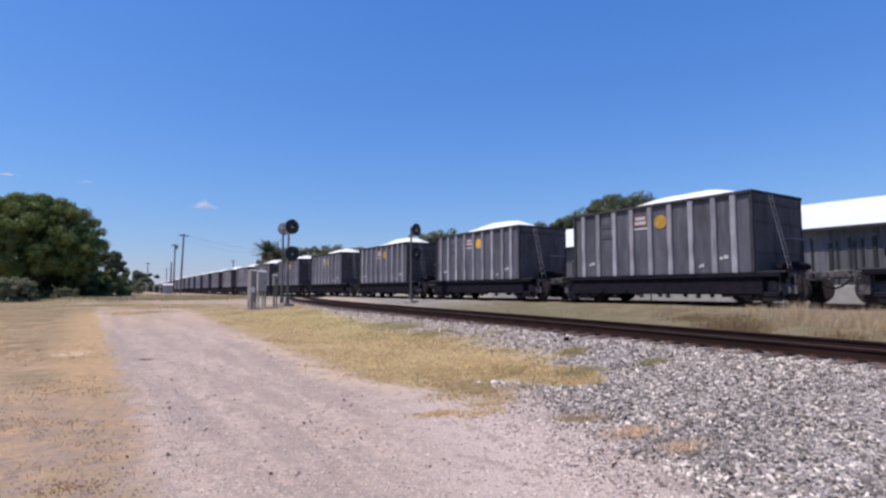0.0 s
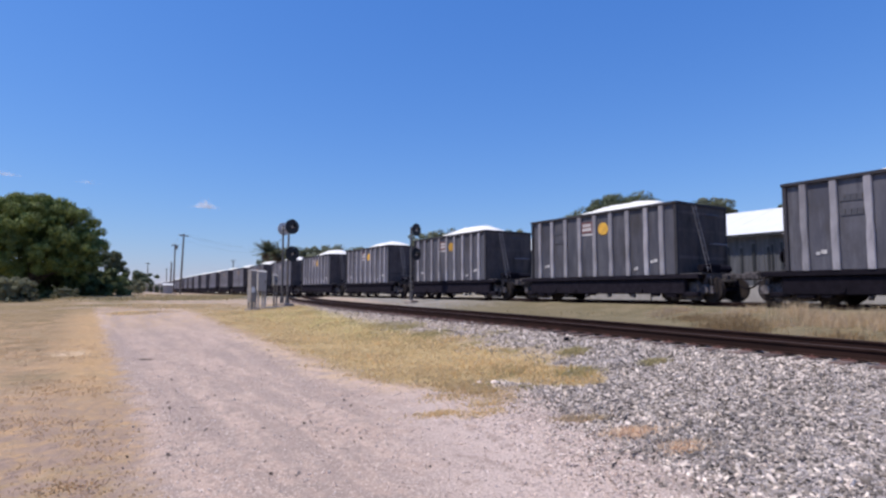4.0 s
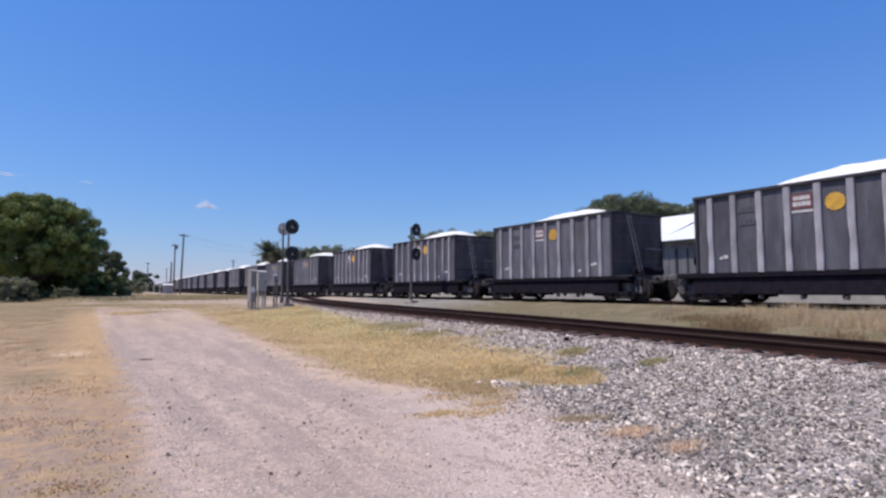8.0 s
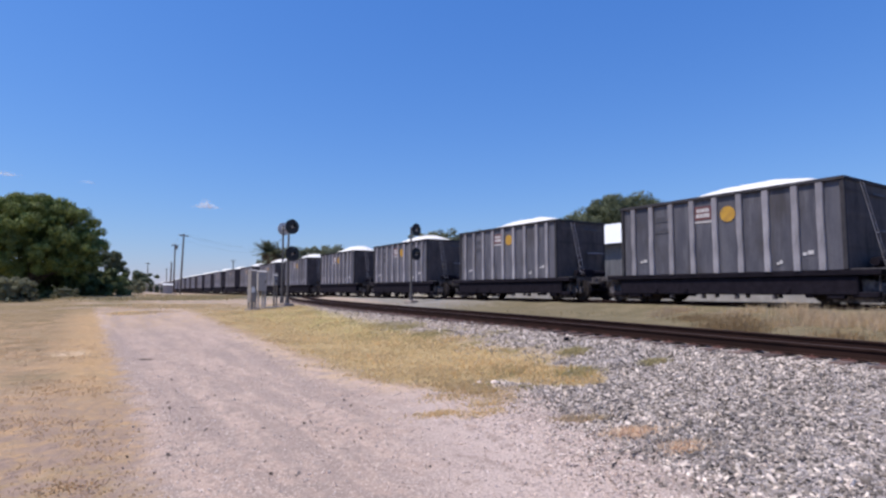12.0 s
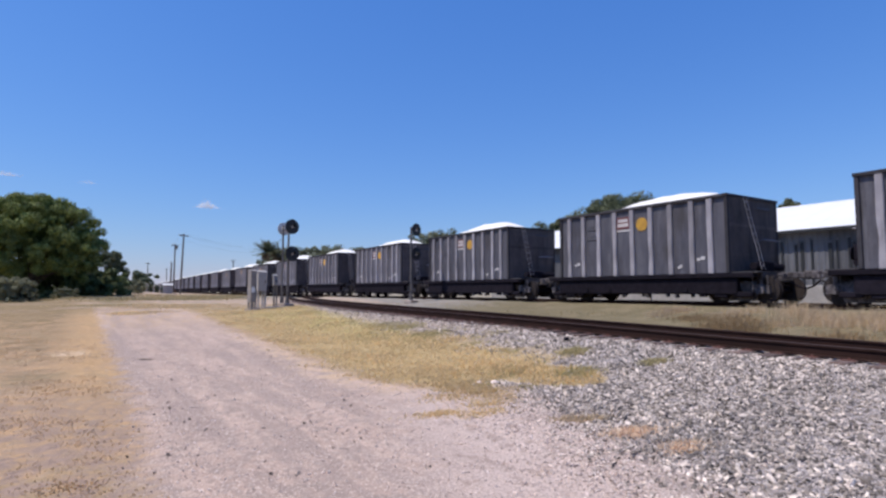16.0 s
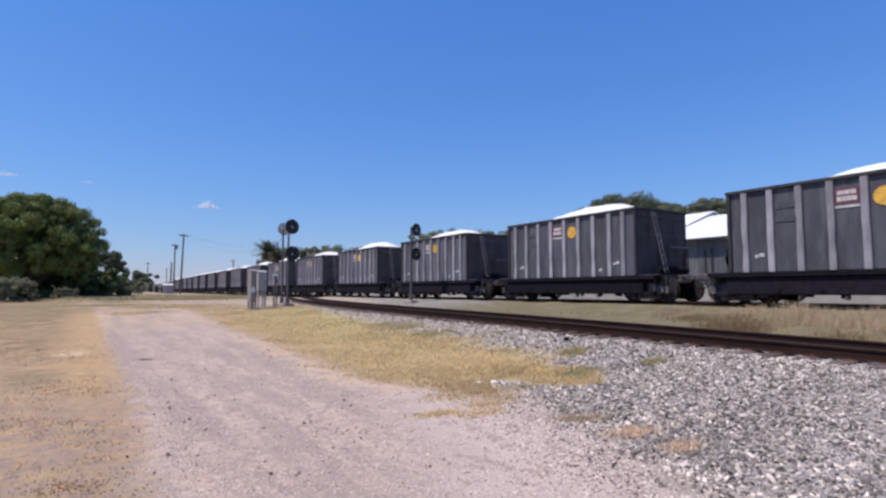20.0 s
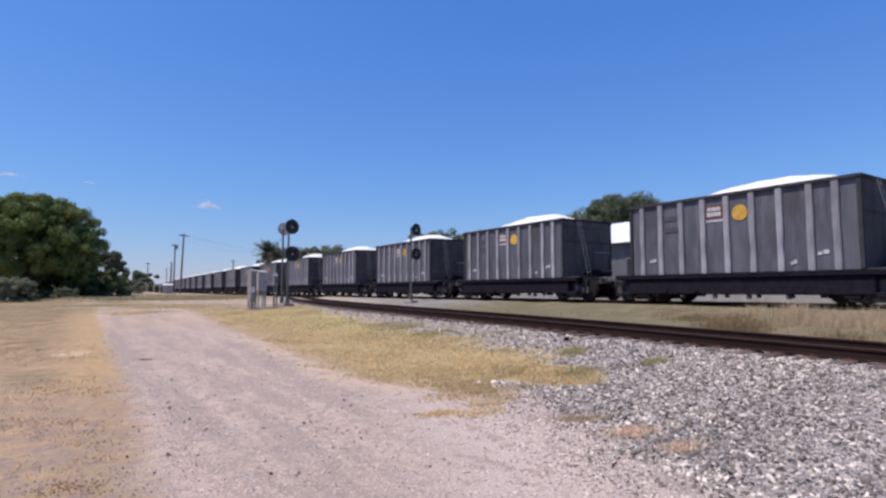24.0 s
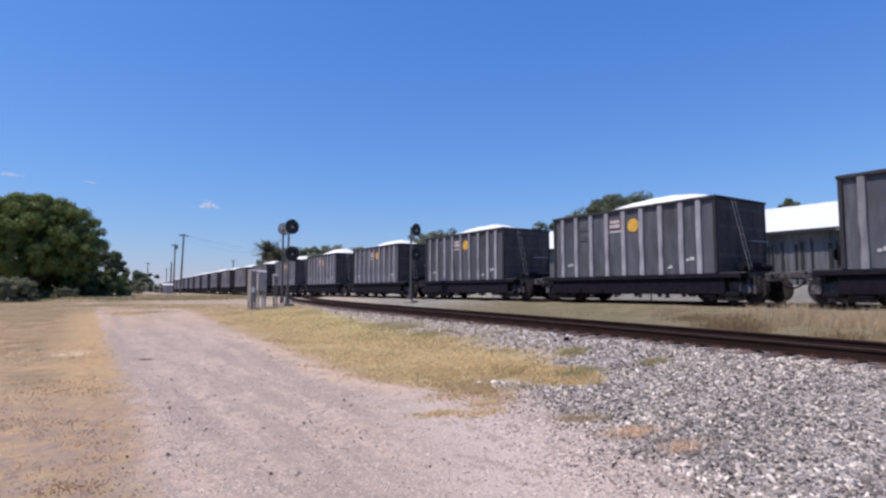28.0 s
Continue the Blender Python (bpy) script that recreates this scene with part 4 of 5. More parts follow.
def tree(label, x, y, height, radius, low, count, size, mat, seed, name="tree", category="tree", lean=0.0, clumps=70, group="", skirt=0, square=3.0, inner=0.5, core=0.0, puff=(0.13, 0.27)):
    """Tapered trunk, limbs, and a crown of clumps with an uneven outline. low: the height at which the crown begins."""
    rng = np.random.default_rng(seed)
    z0 = ground_z(x, y)
    t = tagged(empty(name, Matrix.Translation((x, y, z0))), label, category, group)
    mid, half = (height + low) / 2, (height - low) / 2
    v = rng.normal(0, 1, (clumps, 3))
    v /= (np.abs(v) ** square).sum(1)[:, None] ** (1 / square)
    v[:, 2] = np.where(v[:, 2] < -0.75, -v[:, 2], v[:, 2])
    k = np.where(rng.random(clumps) < core, rng.uniform(0.15, 0.55, clumps), rng.uniform(inner, 0.97, clumps))[:, None]
    c = v * k * np.array((radius, radius, half)) + np.array((lean, 0, mid))
    rad = rng.uniform(*puff, clumps) * min(radius, half * 1.5)
    if skirt:
        a = rng.uniform(0, 2 * np.pi, skirt)
        q = rng.uniform(0.35, 0.86, skirt) * radius
        c = np.concatenate((c, np.stack((np.cos(a) * q, np.sin(a) * q, rng.uniform(0.05 * height, 0.26 * height, skirt)), 1)))
        rad = np.concatenate((rad, rng.uniform(0.14, 0.24, skirt) * radius))
    verts, faces = leaves(rng, c, rad, count, size)
    faces = [f for f in faces if verts[f[0]][2] > 0.02]
    trunk = B()
    top = low + half * 0.5
    rod(trunk, (0, 0, -0.2), (lean * 0.2, 0, max(0.5, low * 0.8)), 0.035 * height, 0.026 * height, 10)
    rod(trunk, (lean * 0.2, 0, max(0.5, low * 0.8) - 0.05), (lean * 0.6, 0, top), 0.026 * height, 0.012 * height, 8)
    for i in range(0, clumps, max(1, clumps // 14)):
        a = Vector((lean * 0.4, 0, low * 0.7 + (top - low * 0.7) * rng.uniform(0.1, 0.9)))
        rod(trunk, a, Vector(c[i]), 0.010 * height, 0.003 * height, 6)
    part("trunk", trunk, BARK, t, "grey-brown trunk and limbs")
    from_arrays("crown", verts, faces, mat, "", "leafy crown", "", t)
    return t


def bush(label, x, y, height, radius, count, size, mat, seed, clumps=26, group=""):
    return tree(label, x, y, height, radius, 0.05, count, size, mat, seed, "bush", "bush", 0.0, clumps, group, 9)


tree("large spreading broad-leaved tree with a dense dark green crown", -4.4, 74.0, 11.0, 6.55, 0.8, 190000, 0.135, LEAF, 5, clumps=620, skirt=0, square=2.3, inner=0.70, core=0.33, puff=(0.065, 0.155))
tree("smaller dark green tree beside the large one", 3.1, 101.0, 6.6, 2.95, -0.4, 30000, 0.15, LEAF_FAR, 6, clumps=120, skirt=3, puff=(0.10, 0.22))
tree("low dark tree far off beside the railway", 12.7, 150.0, 5.3, 3.0, -0.5, 7000, 0.24, LEAF_FAR, 7, clumps=40)
bush("grey-green bush in front of the large tree", -5.6, 61.0, 2.1, 2.0, 12000, 0.10, LEAF_GREY, 8, 70)
bush("grey-green bush in front of the large tree", -4.35, 60.0, 1.8, 1.25, 9000, 0.10, LEAF_GREY, 9, 60)
bush("low grey-green bush under the large tree", -1.2, 66.5, 0.95, 1.3, 5000, 0.10, LEAF_GREY, 10, 40)
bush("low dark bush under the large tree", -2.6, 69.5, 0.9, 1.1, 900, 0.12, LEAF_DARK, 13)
# dark bushes added to block the sky and stand for shade under the crown
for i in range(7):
    bush("added dark filler bush behind the large tree", -11.5 + 2.35 * i, 79.5 + (i % 2), 4.0 if i < 4 else 3.0, 2.8, 7000, 0.26, LEAF_DARK, 120 + i, 30, "undergrowth behind the large tree")
# unseen row added further back, only to close bright gaps below the crown
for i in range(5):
    bush("added dark filler hedge far behind the large tree", -17.0 + 4.2 * i, 94.0, 2.6, 3.4, 4200, 0.28, LEAF_DARK, 150 + i, 26, "hedge behind the large tree")
for i in range(12):
    bush("low brush of the distant hedge", 5.0 + 1.05 * i, 133 + 2.0 * i, (2.5 - 0.06 * i if i < 9 else 1.4) + 0.5 * random.random(), 2.3, 2600, 0.18, (LEAF_GREY, LEAF_HAZE, LEAF_GREY)[i % 3], 20 + i, 16, "distant hedge")
for i in range(7):
    bush("low grey brush in front of the small trees", 0.6 + 1.15 * i, 92.5 + 0.8 * i, 1.0 + 0.5 * random.random(), 1.2, 1200, 0.13, LEAF_GREY, 80 + i, 12, "brush by the small trees")
tree("tall broad-leaved tree behind the white-roofed sheds", 57.2, 47.0, 12.2, 6.7, 2.0, 60000, 0.17, LEAF_FAR, 41, clumps=130)
tree("low round tree beside the tall one behind the sheds", 51.2, 50.0, 9.7, 4.0, 1.5, 18000, 0.18, LEAF_FAR, 46, clumps=70)
tree("broad-leaved tree behind the white-roofed sheds", 64.0, 48.0, 12.9, 4.4, 2.0, 20000, 0.2, LEAF_HAZE_GREY, 42, clumps=80)
tree("broad-leaved tree behind the white-roofed sheds", 69.8, 47.5, 13.4, 4.8, 2.0, 20000, 0.2, LEAF_HAZE_GREY, 43, clumps=80)
tree("broad-leaved tree behind the white-roofed sheds", 75.3, 46.0, 13.8, 4.2, 2.0, 20000, 0.2, LEAF_HAZE_GREY, 45, clumps=80)
tree("small tree top behind the white-roofed shed", 63.5, 29.3, 10.85, 2.3, 1.5, 11000, 0.17, LEAF_FAR, 44, clumps=110, square=2.2)
for i, (tx, ty, th, tr) in enumerate(((34.0, 114, 9.6, 4.4), (37.5, 112, 10.2, 4.6), (41.0, 110, 10.8, 4.6), (45.0, 111, 10.8, 4.8), (49.0, 108, 10.8, 4.4),
                                      (50.5, 82, 12.0, 4.4), (54.0, 80, 12.0, 4.6), (57.5, 77, 11.8, 4.2), (61.0, 72, 11.6, 3.8))):
    tree("olive green tree of the row behind the train", tx, ty, th * 0.94, tr * 0.95, 0.4, 5200, 0.26, LEAF_HAZE, 60 + i, clumps=60, group="trees behind the train")


def palm(x, y, height, seed, label):
    rng = random.Random(seed)
    z0 = ground_z(x, y)
    t = tagged(empty("palm_tree", Matrix.Translation((x, y, z0))), label, "palm tree", "palms behind the train")
    bm = B()
    for k in range(6):
        rod(bm, (0, 0, height * 0.8 * k / 6 - 0.1 * (k == 0)), (0, 0, height * 0.8 * (k + 1) / 6 + 0.02), 0.26 - 0.012 * k, 0.235 - 0.012 * k, 10)
    part("trunk", bm, PALM_FIBRE, t, "fibrous brown trunk")
    for k in range(58):
        a, up = rng.uniform(0, 6.28), rng.uniform(-0.75, 1.35)
        bm, prev = B(), None
        ln = rng.uniform(2.3, 2.9) if up > -0.2 else rng.uniform(1.5, 2.0)
        for j in range(15):
            s = j / 14
            out = ln * s * math.cos(up * (1 - 0.25 * s))
            rise = ln * s * math.sin(up) - 0.55 * s * s
            c = Vector((math.cos(a) * out, math.sin(a) * out, height * 0.8 + rise))
            side = Vector((-math.sin(a), math.cos(a), 0))
            wide = 0.72 * math.sin(math.pi * min(1, s * 0.9 + 0.12))
            if prev:
                for sg in (-1, 1):
                    tip = c + side * sg * wide + Vector((0, 0, -0.12))
                    bm.faces.new([bm.verts.new(q) for q in (prev, prev.lerp(c, 0.85), tip)])
            prev = c
        if up > -0.2:
            part("frond", bm, LEAF_PALM, t)
        else:
            part("frond", bm, PALM_FIBRE, t, "dead brown frond")
    return t


palm(23.9, 86.0, 8.4, 3, "palm tree with a ragged crown behind the train")
palm(26.0, 88.0, 7.6, 4, "shorter palm tree behind the train")


def blades(name, label, rows, mat, seed, wide=0.012):
    """rows: arrays of x, y, height; each a bent blade of two faces."""
    rng = np.random.default_rng(seed)
    x, y, h = rows
    n = len(x)
    z = np.array([ground_z(a, b) for a, b in zip(x.tolist(), y.tolist())]) - 0.01
    a = rng.uniform(0, 2 * np.pi, n)
    lean = rng.uniform(0.1, 0.8, n) * h
    la = rng.uniform(0, 2 * np.pi, n)
    w = wide * rng.uniform(0.6, 1.4, n)
    base = np.stack((x, y, z), 1)
    side = np.stack((np.cos(a) * w, np.sin(a) * w, np.zeros(n)), 1)
    mid = base + np.stack((np.cos(la) * lean * 0.3, np.sin(la) * lean * 0.3, h * 0.6), 1)
    tip = base + np.stack((np.cos(la) * lean, np.sin(la) * lean, h), 1)
    v = np.stack((base - side, base + side, mid + side * 0.7, mid - side * 0.7, tip), 1).reshape(-1, 3)
    i = np.arange(n)[:, None] * 5
    faces = (i + np.array((0, 1, 2, 3))).tolist() + (i + np.array((3, 2, 4))).tolist()
    return from_arrays(name, v.tolist(), faces, mat, "stuff", label, "grass")


def bed_edge(y):
    """Where the loose stones begin, across the lane's direction."""
    return min(2.34 + 0.445 * y, 5.13) + 2.15 * ease(y, 6.8, 7.6) + 5.0 * ease(y, 12, 45)


def lane_right(y):
    return 3.55 + 0.033 * y + 0.55 * (1 - ease(y, 6.6, 8.8)) + 1.2 * (1 - ease(y, 5.9, 6.7))


def grass_tip(x, y):
    """Above nought on the tip of grass that reaches out over the stones."""
    return 1 - math.hypot((x - 6.4) / 0.72, (y - 6.6) / 0.95)


SANDY_TUFTS = ((4.76, 3.79, 0.19, 0.085), (4.70, 3.19, 0.15, 0.075), (4.85, 4.42, 0.16, 0.045), (4.62, 4.55, 0.14, 0.05), (4.75, 6.05, 0.20, 0.13), (4.45, 5.75, 0.22, 0.12), (4.05, 5.35, 0.22, 0.10), (3.6, 5.6, 0.18, 0.08), (4.25, 6.3, 0.24, 0.14), (5.0, 6.35, 0.2, 0.12))


def patchy(x, y, scale, seed):
    return noise.noise((x * scale, y * scale, seed * 7.3))


def scatter(seed, tries, x0, x1, y0, y1, keep, h0, h1):
    rnd = random.Random(seed)
    xs, ys, hs = [], [], []
    for _ in range(tries):
        y = y0 + (y1 - y0) * rnd.random() ** 1.8
        x = rnd.uniform(x0(y), x1(y))
        if rnd.random() < keep(x, y):
            xs.append(x), ys.append(y), hs.append(rnd.uniform(h0, h1) * (1 + 0.5 * patchy(x, y, 0.9, 3)))
    return np.array(xs), np.array(ys), np.array(hs)


def clump(rnd, spot, wide, deep, n, low, high):
    """Blades gathered round a spot, thinning outwards: arrays of x, y, height."""
    xs = np.array([rnd.gauss(0, wide) for _ in range(n)]) + spot[0]
    ys = np.array([rnd.gauss(0, deep) for _ in range(n)]) + spot[1]
    return xs, ys, np.array([rnd.uniform(low, high) for _ in range(n)])


def joined(rows):
    return tuple(np.concatenate([r[i] for r in rows]) for i in range(3))


def make_grass():
    verge = scatter(1, 46000, lambda y: -0.14 * y - 0.6, lambda y: 0.75, 3.0, 48.0,
                    lambda x, y: ease(0.8 * patchy(x, y, 0.9, 1) + 0.6 * patchy(x, y, 3.5, 1) + 0.035 * min(y - 7, 22 - y) - 1.2 * max(0, x - 0.2), -0.45, 0.75), 0.010, 0.028)
    blades("dry_grass", "short dry yellow grass beside the lane", verge, VERGE, 2, 0.010)
    worn = scatter(21, 34000, lambda y: -0.16 * y - 0.6, lambda y: 0.62, 2.8, 16.0,
                   lambda x, y: ease(patchy(x, y, 1.3, 9) + 0.6 * patchy(x, y, 5.0, 9) - 1.0 * max(0, x - 0.2), -0.4, 0.6), 0.008, 0.026)
    blades("worn_grass", "worn brown grass on the verge of the lane", worn, WORN, 22, 0.009)
    wedge = scatter(3, 68000, lambda y: lane_right(y) - 0.9, lambda y: bed_edge(y) + 0.3, 6.3, 34.0,
                    lambda x, y: ease(0.8 * patchy(x, y, 1.0, 2) + 0.5 * patchy(x, y, 3.5, 4) + min(0.9 * (x - lane_right(y)), 1.3 * (bed_edge(y) - x), 0.7), -0.3, 0.6), 0.02, 0.062)
    blades("dry_grass", "dry yellow grass between the lane and the ballast", wedge, STRAW, 4, 0.010)
    tip = scatter(7, 9000, lambda y: 5.4, lambda y: 7.4, 5.5, 7.7, lambda x, y: ease(1.4 * grass_tip(x, y) + 0.5 * patchy(x, y, 2.5, 3), 0.0, 0.6), 0.02, 0.06)
    blades("dry_grass", "dry grass reaching out over the ballast", tip, STRAW, 8, 0.010)
    green = scatter(5, 15000, lambda y: lane_right(y) + 0.6, lambda y: bed_edge(y) + 0.2, 6.0, 31.0,
                    lambda x, y: ease(patchy(x, y, 0.5, 5) + 0.5 * patchy(x, y, 2.2, 6) + 0.2 * (x - 6.5), 0.05, 0.8), 0.03, 0.066)
    blades("half_green_grass", "half-green grass between the lane and the ballast", green, GREENISH, 6, 0.010)
    loose = scatter(17, 15000, lambda y: bed_edge(y) - 0.2, lambda y: near_x(y) - 1.5, 8.6, 26.0,
                    lambda x, y: 0.8 * ease(patchy(x, y, 1.5, 11) + 0.5 * patchy(x, y, 0.5, 12), 0.12, 0.5), 0.02, 0.055)
    blades("dry_grass", "thin straw and green grass growing through the ballast", loose, GREENISH, 18, 0.010)
    rnd = random.Random(9)
    for i, (x, y, wide, deep) in enumerate(SANDY_TUFTS):
        blades("grass_tuft", "flat tuft of straw-coloured grass in the gravel" if i < 4 else "flat straw-coloured tuft at the edge of the dusty lane", clump(rnd, (x, y), wide, deep, (800, 600, 260, 220)[i] if i < 4 else 620, 0.02, 0.08 if i < 4 else 0.045), SANDY if i < 2 else STRAW_PALE if i < 4 else STRAW, rnd.randrange(999), 0.009)
    for spot, wide, deep, mat, label, hh in (((7.9, 7.62), 0.17, 0.12, GREENISH, "small green tuft in the ballast", 0.085),
                                             ((8.0, 14.3), 0.3, 0.25, GREENISH, "low green tuft in the ballast", 0.08), ((7.75, 15.3), 0.35, 0.35, GREENISH, "low green tuft in the ballast", 0.07),
                                             ((7.75, 12.4), 0.28, 0.28, GREENISH, "low straw and green tuft in the ballast", 0.06), ((7.5, 11.2), 0.25, 0.22, STRAW, "thin dry tuft in the ballast", 0.05),
                                             ((7.95, 5.9), 0.13, 0.08, GREENISH, "thin green tuft in the ballast", 0.07), ((6.75, 6.45), 0.2, 0.16, GREENISH, "green tuft at the tip of the dry grass", 0.075)):
        blades("grass_tuft", label, clump(rnd, spot, wide, deep, 800, 0.5 * hh, 1.2 * hh), mat, rnd.randrange(999), 0.009)
    # straw and weeds where the lane runs out into the field
    far_end = [clump(rnd, (x, y), w, d, n, 0.03, 0.10) for x, y, w, d, n in ((1.7, 28.0, 0.45, 0.5, 500), (2.6, 29.2, 0.6, 0.4, 400), (4.6, 34.0, 1.5, 0.9, 1300), (6.0, 36.5, 1.4, 1.2, 1200), (3.2, 38.0, 1.6, 1.3, 1200))]
    blades("dry_grass", "straw clumps where the lane runs out into the field", joined(far_end), STRAW, 41, 0.02)
    brush = [clump(rnd, (x, y), w, d, n, 0.08, 0.24) for x, y, w, d, n in ((6.5, 52, 3.0, 2.0, 1500), (10.5, 58, 2.5, 2.5, 1500), (2.0, 60, 3.5, 2.0, 1500), (13.0, 70, 2.5, 4.0, 1200), (5.0, 80, 5.0, 3.0, 1600))]
    blades("field_grass", "rough olive and tan grass in the field beyond the lane", joined(brush), FIELD, 43, 0.035)
    # tall seeding grass between the tracks
    rows = []
    for _ in range(50):
        y = 3.0 + 8.2 * rnd.random()
        if y > 9.0 and rnd.random() < 0.6:
            continue
        if 7.2 < y < 8.4 and rnd.random() < 0.35:
            continue
        x, big = rnd.uniform(14.0, 15.8) + 0.12 * y - 0.6, rnd.choice((0.13, 0.2, 0.28, 0.36, 0.46)) * (1.0 if y < 8.6 else 0.6)
        rows.append(clump(rnd, (x, y), 0.13 + 0.2 * big, 0.15 + 0.25 * big, 260, 0.25 * big, 1.1 * big))
    blades("tall_grass", "tall pale seeding grass between the tracks", joined(rows), STRAW_PALE, 12, 0.0042)
    rows = [clump(rnd, (x, y), 0.22, 0.3, 700, 0.4 * h, 1.2 * h) for x, y, h in ((13.3, 7.4, 0.27), (14.0, 7.9, 0.3), (13.2, 5.2, 0.18), (14.4, 9.3, 0.14), (13.4, 8.0, 0.22))]
    blades("tall_grass", "brown weed clumps between the tracks", joined(rows), WEED, 13, 0.007)
    strip = scatter(15, 9000, lambda y: near_x(y) + 2.1, lambda y: far_x(y) - 2.2, 3.0, 30.0, lambda x, y: ease(patchy(x, y, 0.7, 8), -0.3, 0.4), 0.02, 0.06)
    blades("dry_grass", "short olive grass between the tracks", strip, OLIVE, 16, 0.012)


make_grass()


# ---- stones ----
def stones(name, label, spots, sizes, mat, seed):
    bm = B()
    bmesh.ops.create_icosphere(bm, subdivisions=1, radius=0.5)
    ico = np.array([v.co[:] for v in bm.verts])
    tri = np.array([[v.index for v in f.verts] for f in bm.faces])
    bm.free()
    rng = np.random.default_rng(seed)
    n = len(spots)
    shape = ico[None] * rng.uniform(0.6, 1.3, (n, 12, 1)) ** 1.5 * rng.uniform((0.9, 0.5, 0.3), (1.75, 0.95, 0.7), (n, 3))[:, None]
    yaw = rng.uniform(0, np.pi, n)
    q = np.stack((np.cos(yaw), rng.normal(0, 0.3, n), rng.normal(0, 0.3, n), np.sin(yaw)), 1)
    q /= np.linalg.norm(q, axis=1)[:, None]
    w, x, y, z = q.T
    rot = np.stack((np.stack((1 - 2 * (y * y + z * z), 2 * (x * y - z * w), 2 * (x * z + y * w)), -1),
                    np.stack((2 * (x * y + z * w), 1 - 2 * (x * x + z * z), 2 * (y * z - x * w)), -1),
                    np.stack((2 * (x * z - y * w), 2 * (y * z + x * w), 1 - 2 * (x * x + y * y)), -1)), 1)
    v = np.einsum("nij,nkj->nki", rot, shape) * sizes[:, None, None] + spots[:, None]
    faces = (tri[None] + np.arange(n)[:, None, None] * 12).reshape(-1, 3)
    return from_arrays(name, v.reshape(-1, 3).tolist(), faces.tolist(), mat, "stuff", label, "gravel")


TWIG = (1.11, 12.3)


def make_stones():
    rnd = random.Random(31)
    spots, sizes = [], []
    for y0, y1, per in ((-4.0, 0.8, 60), (0.8, 6.0, 850), (6.0, 10.0, 600), (10.0, 16.0, 190), (16.0, 26.0, 70), (26.0, 42.0, 30)):
        x1 = near_x((y0 + y1) / 2) + 2.2
        for _ in range(int((x1 - 3.2) * (y1 - y0) * per)):
            x, y = rnd.uniform(3.2, x1), rnd.uniform(y0, y1)
            if y < 0.30 * x - 0.3 and rnd.random() < 0.8:
                continue
            e = bed_edge(y) + 0.5 * patchy(x, y, 1.2, 6) + 0.4 * patchy(x, y, 4.0, 6)
            if grass_tip(x, y) + 0.25 * patchy(x, y, 3.0, 2) > 0.08 or (y < 6.5 and any(math.hypot((x - u) / (2.1 * a), (y - v) / (2.1 * b)) < 0.8 for u, v, a, b in SANDY_TUFTS)):
                continue
            if rnd.random() > (ease(x - e, -0.3, 0.45) if y < 6.6 else ease(x - e, -0.5, 0.6)):
                continue
            if patchy(x, y, 1.1, 12) > 0.55 and x < 9 and rnd.random() < 0.6:
                continue
            off = abs(abs(x - near_x(y)) - 0.7525)
            if off < 0.14 or (0.85 < near_x(y) - x < 1.35 and rnd.random() < 0.6):
                continue
            s = (rnd.uniform(0.018, 0.054) if rnd.random() < 0.94 else rnd.uniform(0.054, 0.078)) * (0.75 if x - e < 0.5 else 1.0) * (0.85 if y < 3.6 else 1.0 if y < 10 else 1.2)
            spots.append((x, y, ground_z(x, y) + s * rnd.uniform(-0.05, 0.32))), sizes.append(s)
    stones("ballast_stones", "loose angular grey and white ballast stones", np.array(spots), np.array(sizes), STONE, 32)
    spots, sizes = [], []
    for _ in range(7000):
        y = rnd.uniform(2.0, 6.9)
        x = bed_edge(y) + rnd.gauss(-0.05, 0.45)
        s = rnd.uniform(0.010, 0.028)
        spots.append((x, y, ground_z(x, y) + s * 0.2)), sizes.append(s)
    for _ in range(13000):
        y = 2.5 + 16 * rnd.random() ** 1.6
        x = rnd.uniform(0.4, lane_right(y) + 0.5)
        s = rnd.choice((0.006, 0.007, 0.008, 0.010, 0.012, 0.014, 0.018, 0.024))
        spots.append((x, y, ground_z(x, y) + s * 0.2)), sizes.append(s)
    stones("lane_gravel", "scattered pale pebbles on the dusty lane", np.array(spots), np.array(sizes), LANE_STONE, 33)
    spots, sizes = [], []
    for cx, cy, n in ((0.83, 7.62, 9), (0.51, 5.33, 8), (0.79, 5.22, 4), (1.17, 6.12, 3), (2.06, 5.83, 5), (1.09, 8.41, 3), (1.46, 9.45, 2), (0.95, 6.8, 3), (1.7, 8.2, 3), (2.4, 5.2, 5), (2.0, 10.5, 3), (2.9, 6.6, 4), (1.5, 4.4, 3), (2.6, 4.0, 3)):
        for _ in range(n):
            x, y, s = cx + rnd.gauss(0, 0.13), cy + rnd.gauss(0, 0.2), rnd.uniform(0.014, 0.038)
            spots.append((x, y, ground_z(x, y) + s * 0.25)), sizes.append(s)
    stones("dark_clods", "dark clods lying on the dusty lane", np.array(spots), np.array(sizes), CLOD, 35)
    spots, sizes = [], []
    for _ in range(450):
        y = rnd.uniform(2.6, 6.6)
        x = bed_edge(min(y, 5.0)) + abs(rnd.gauss(0, 0.9)) + 0.6
        s = rnd.uniform(0.02, 0.05)
        spots.append((x, y, ground_z(x, y) + s * 0.2)), sizes.append(s)
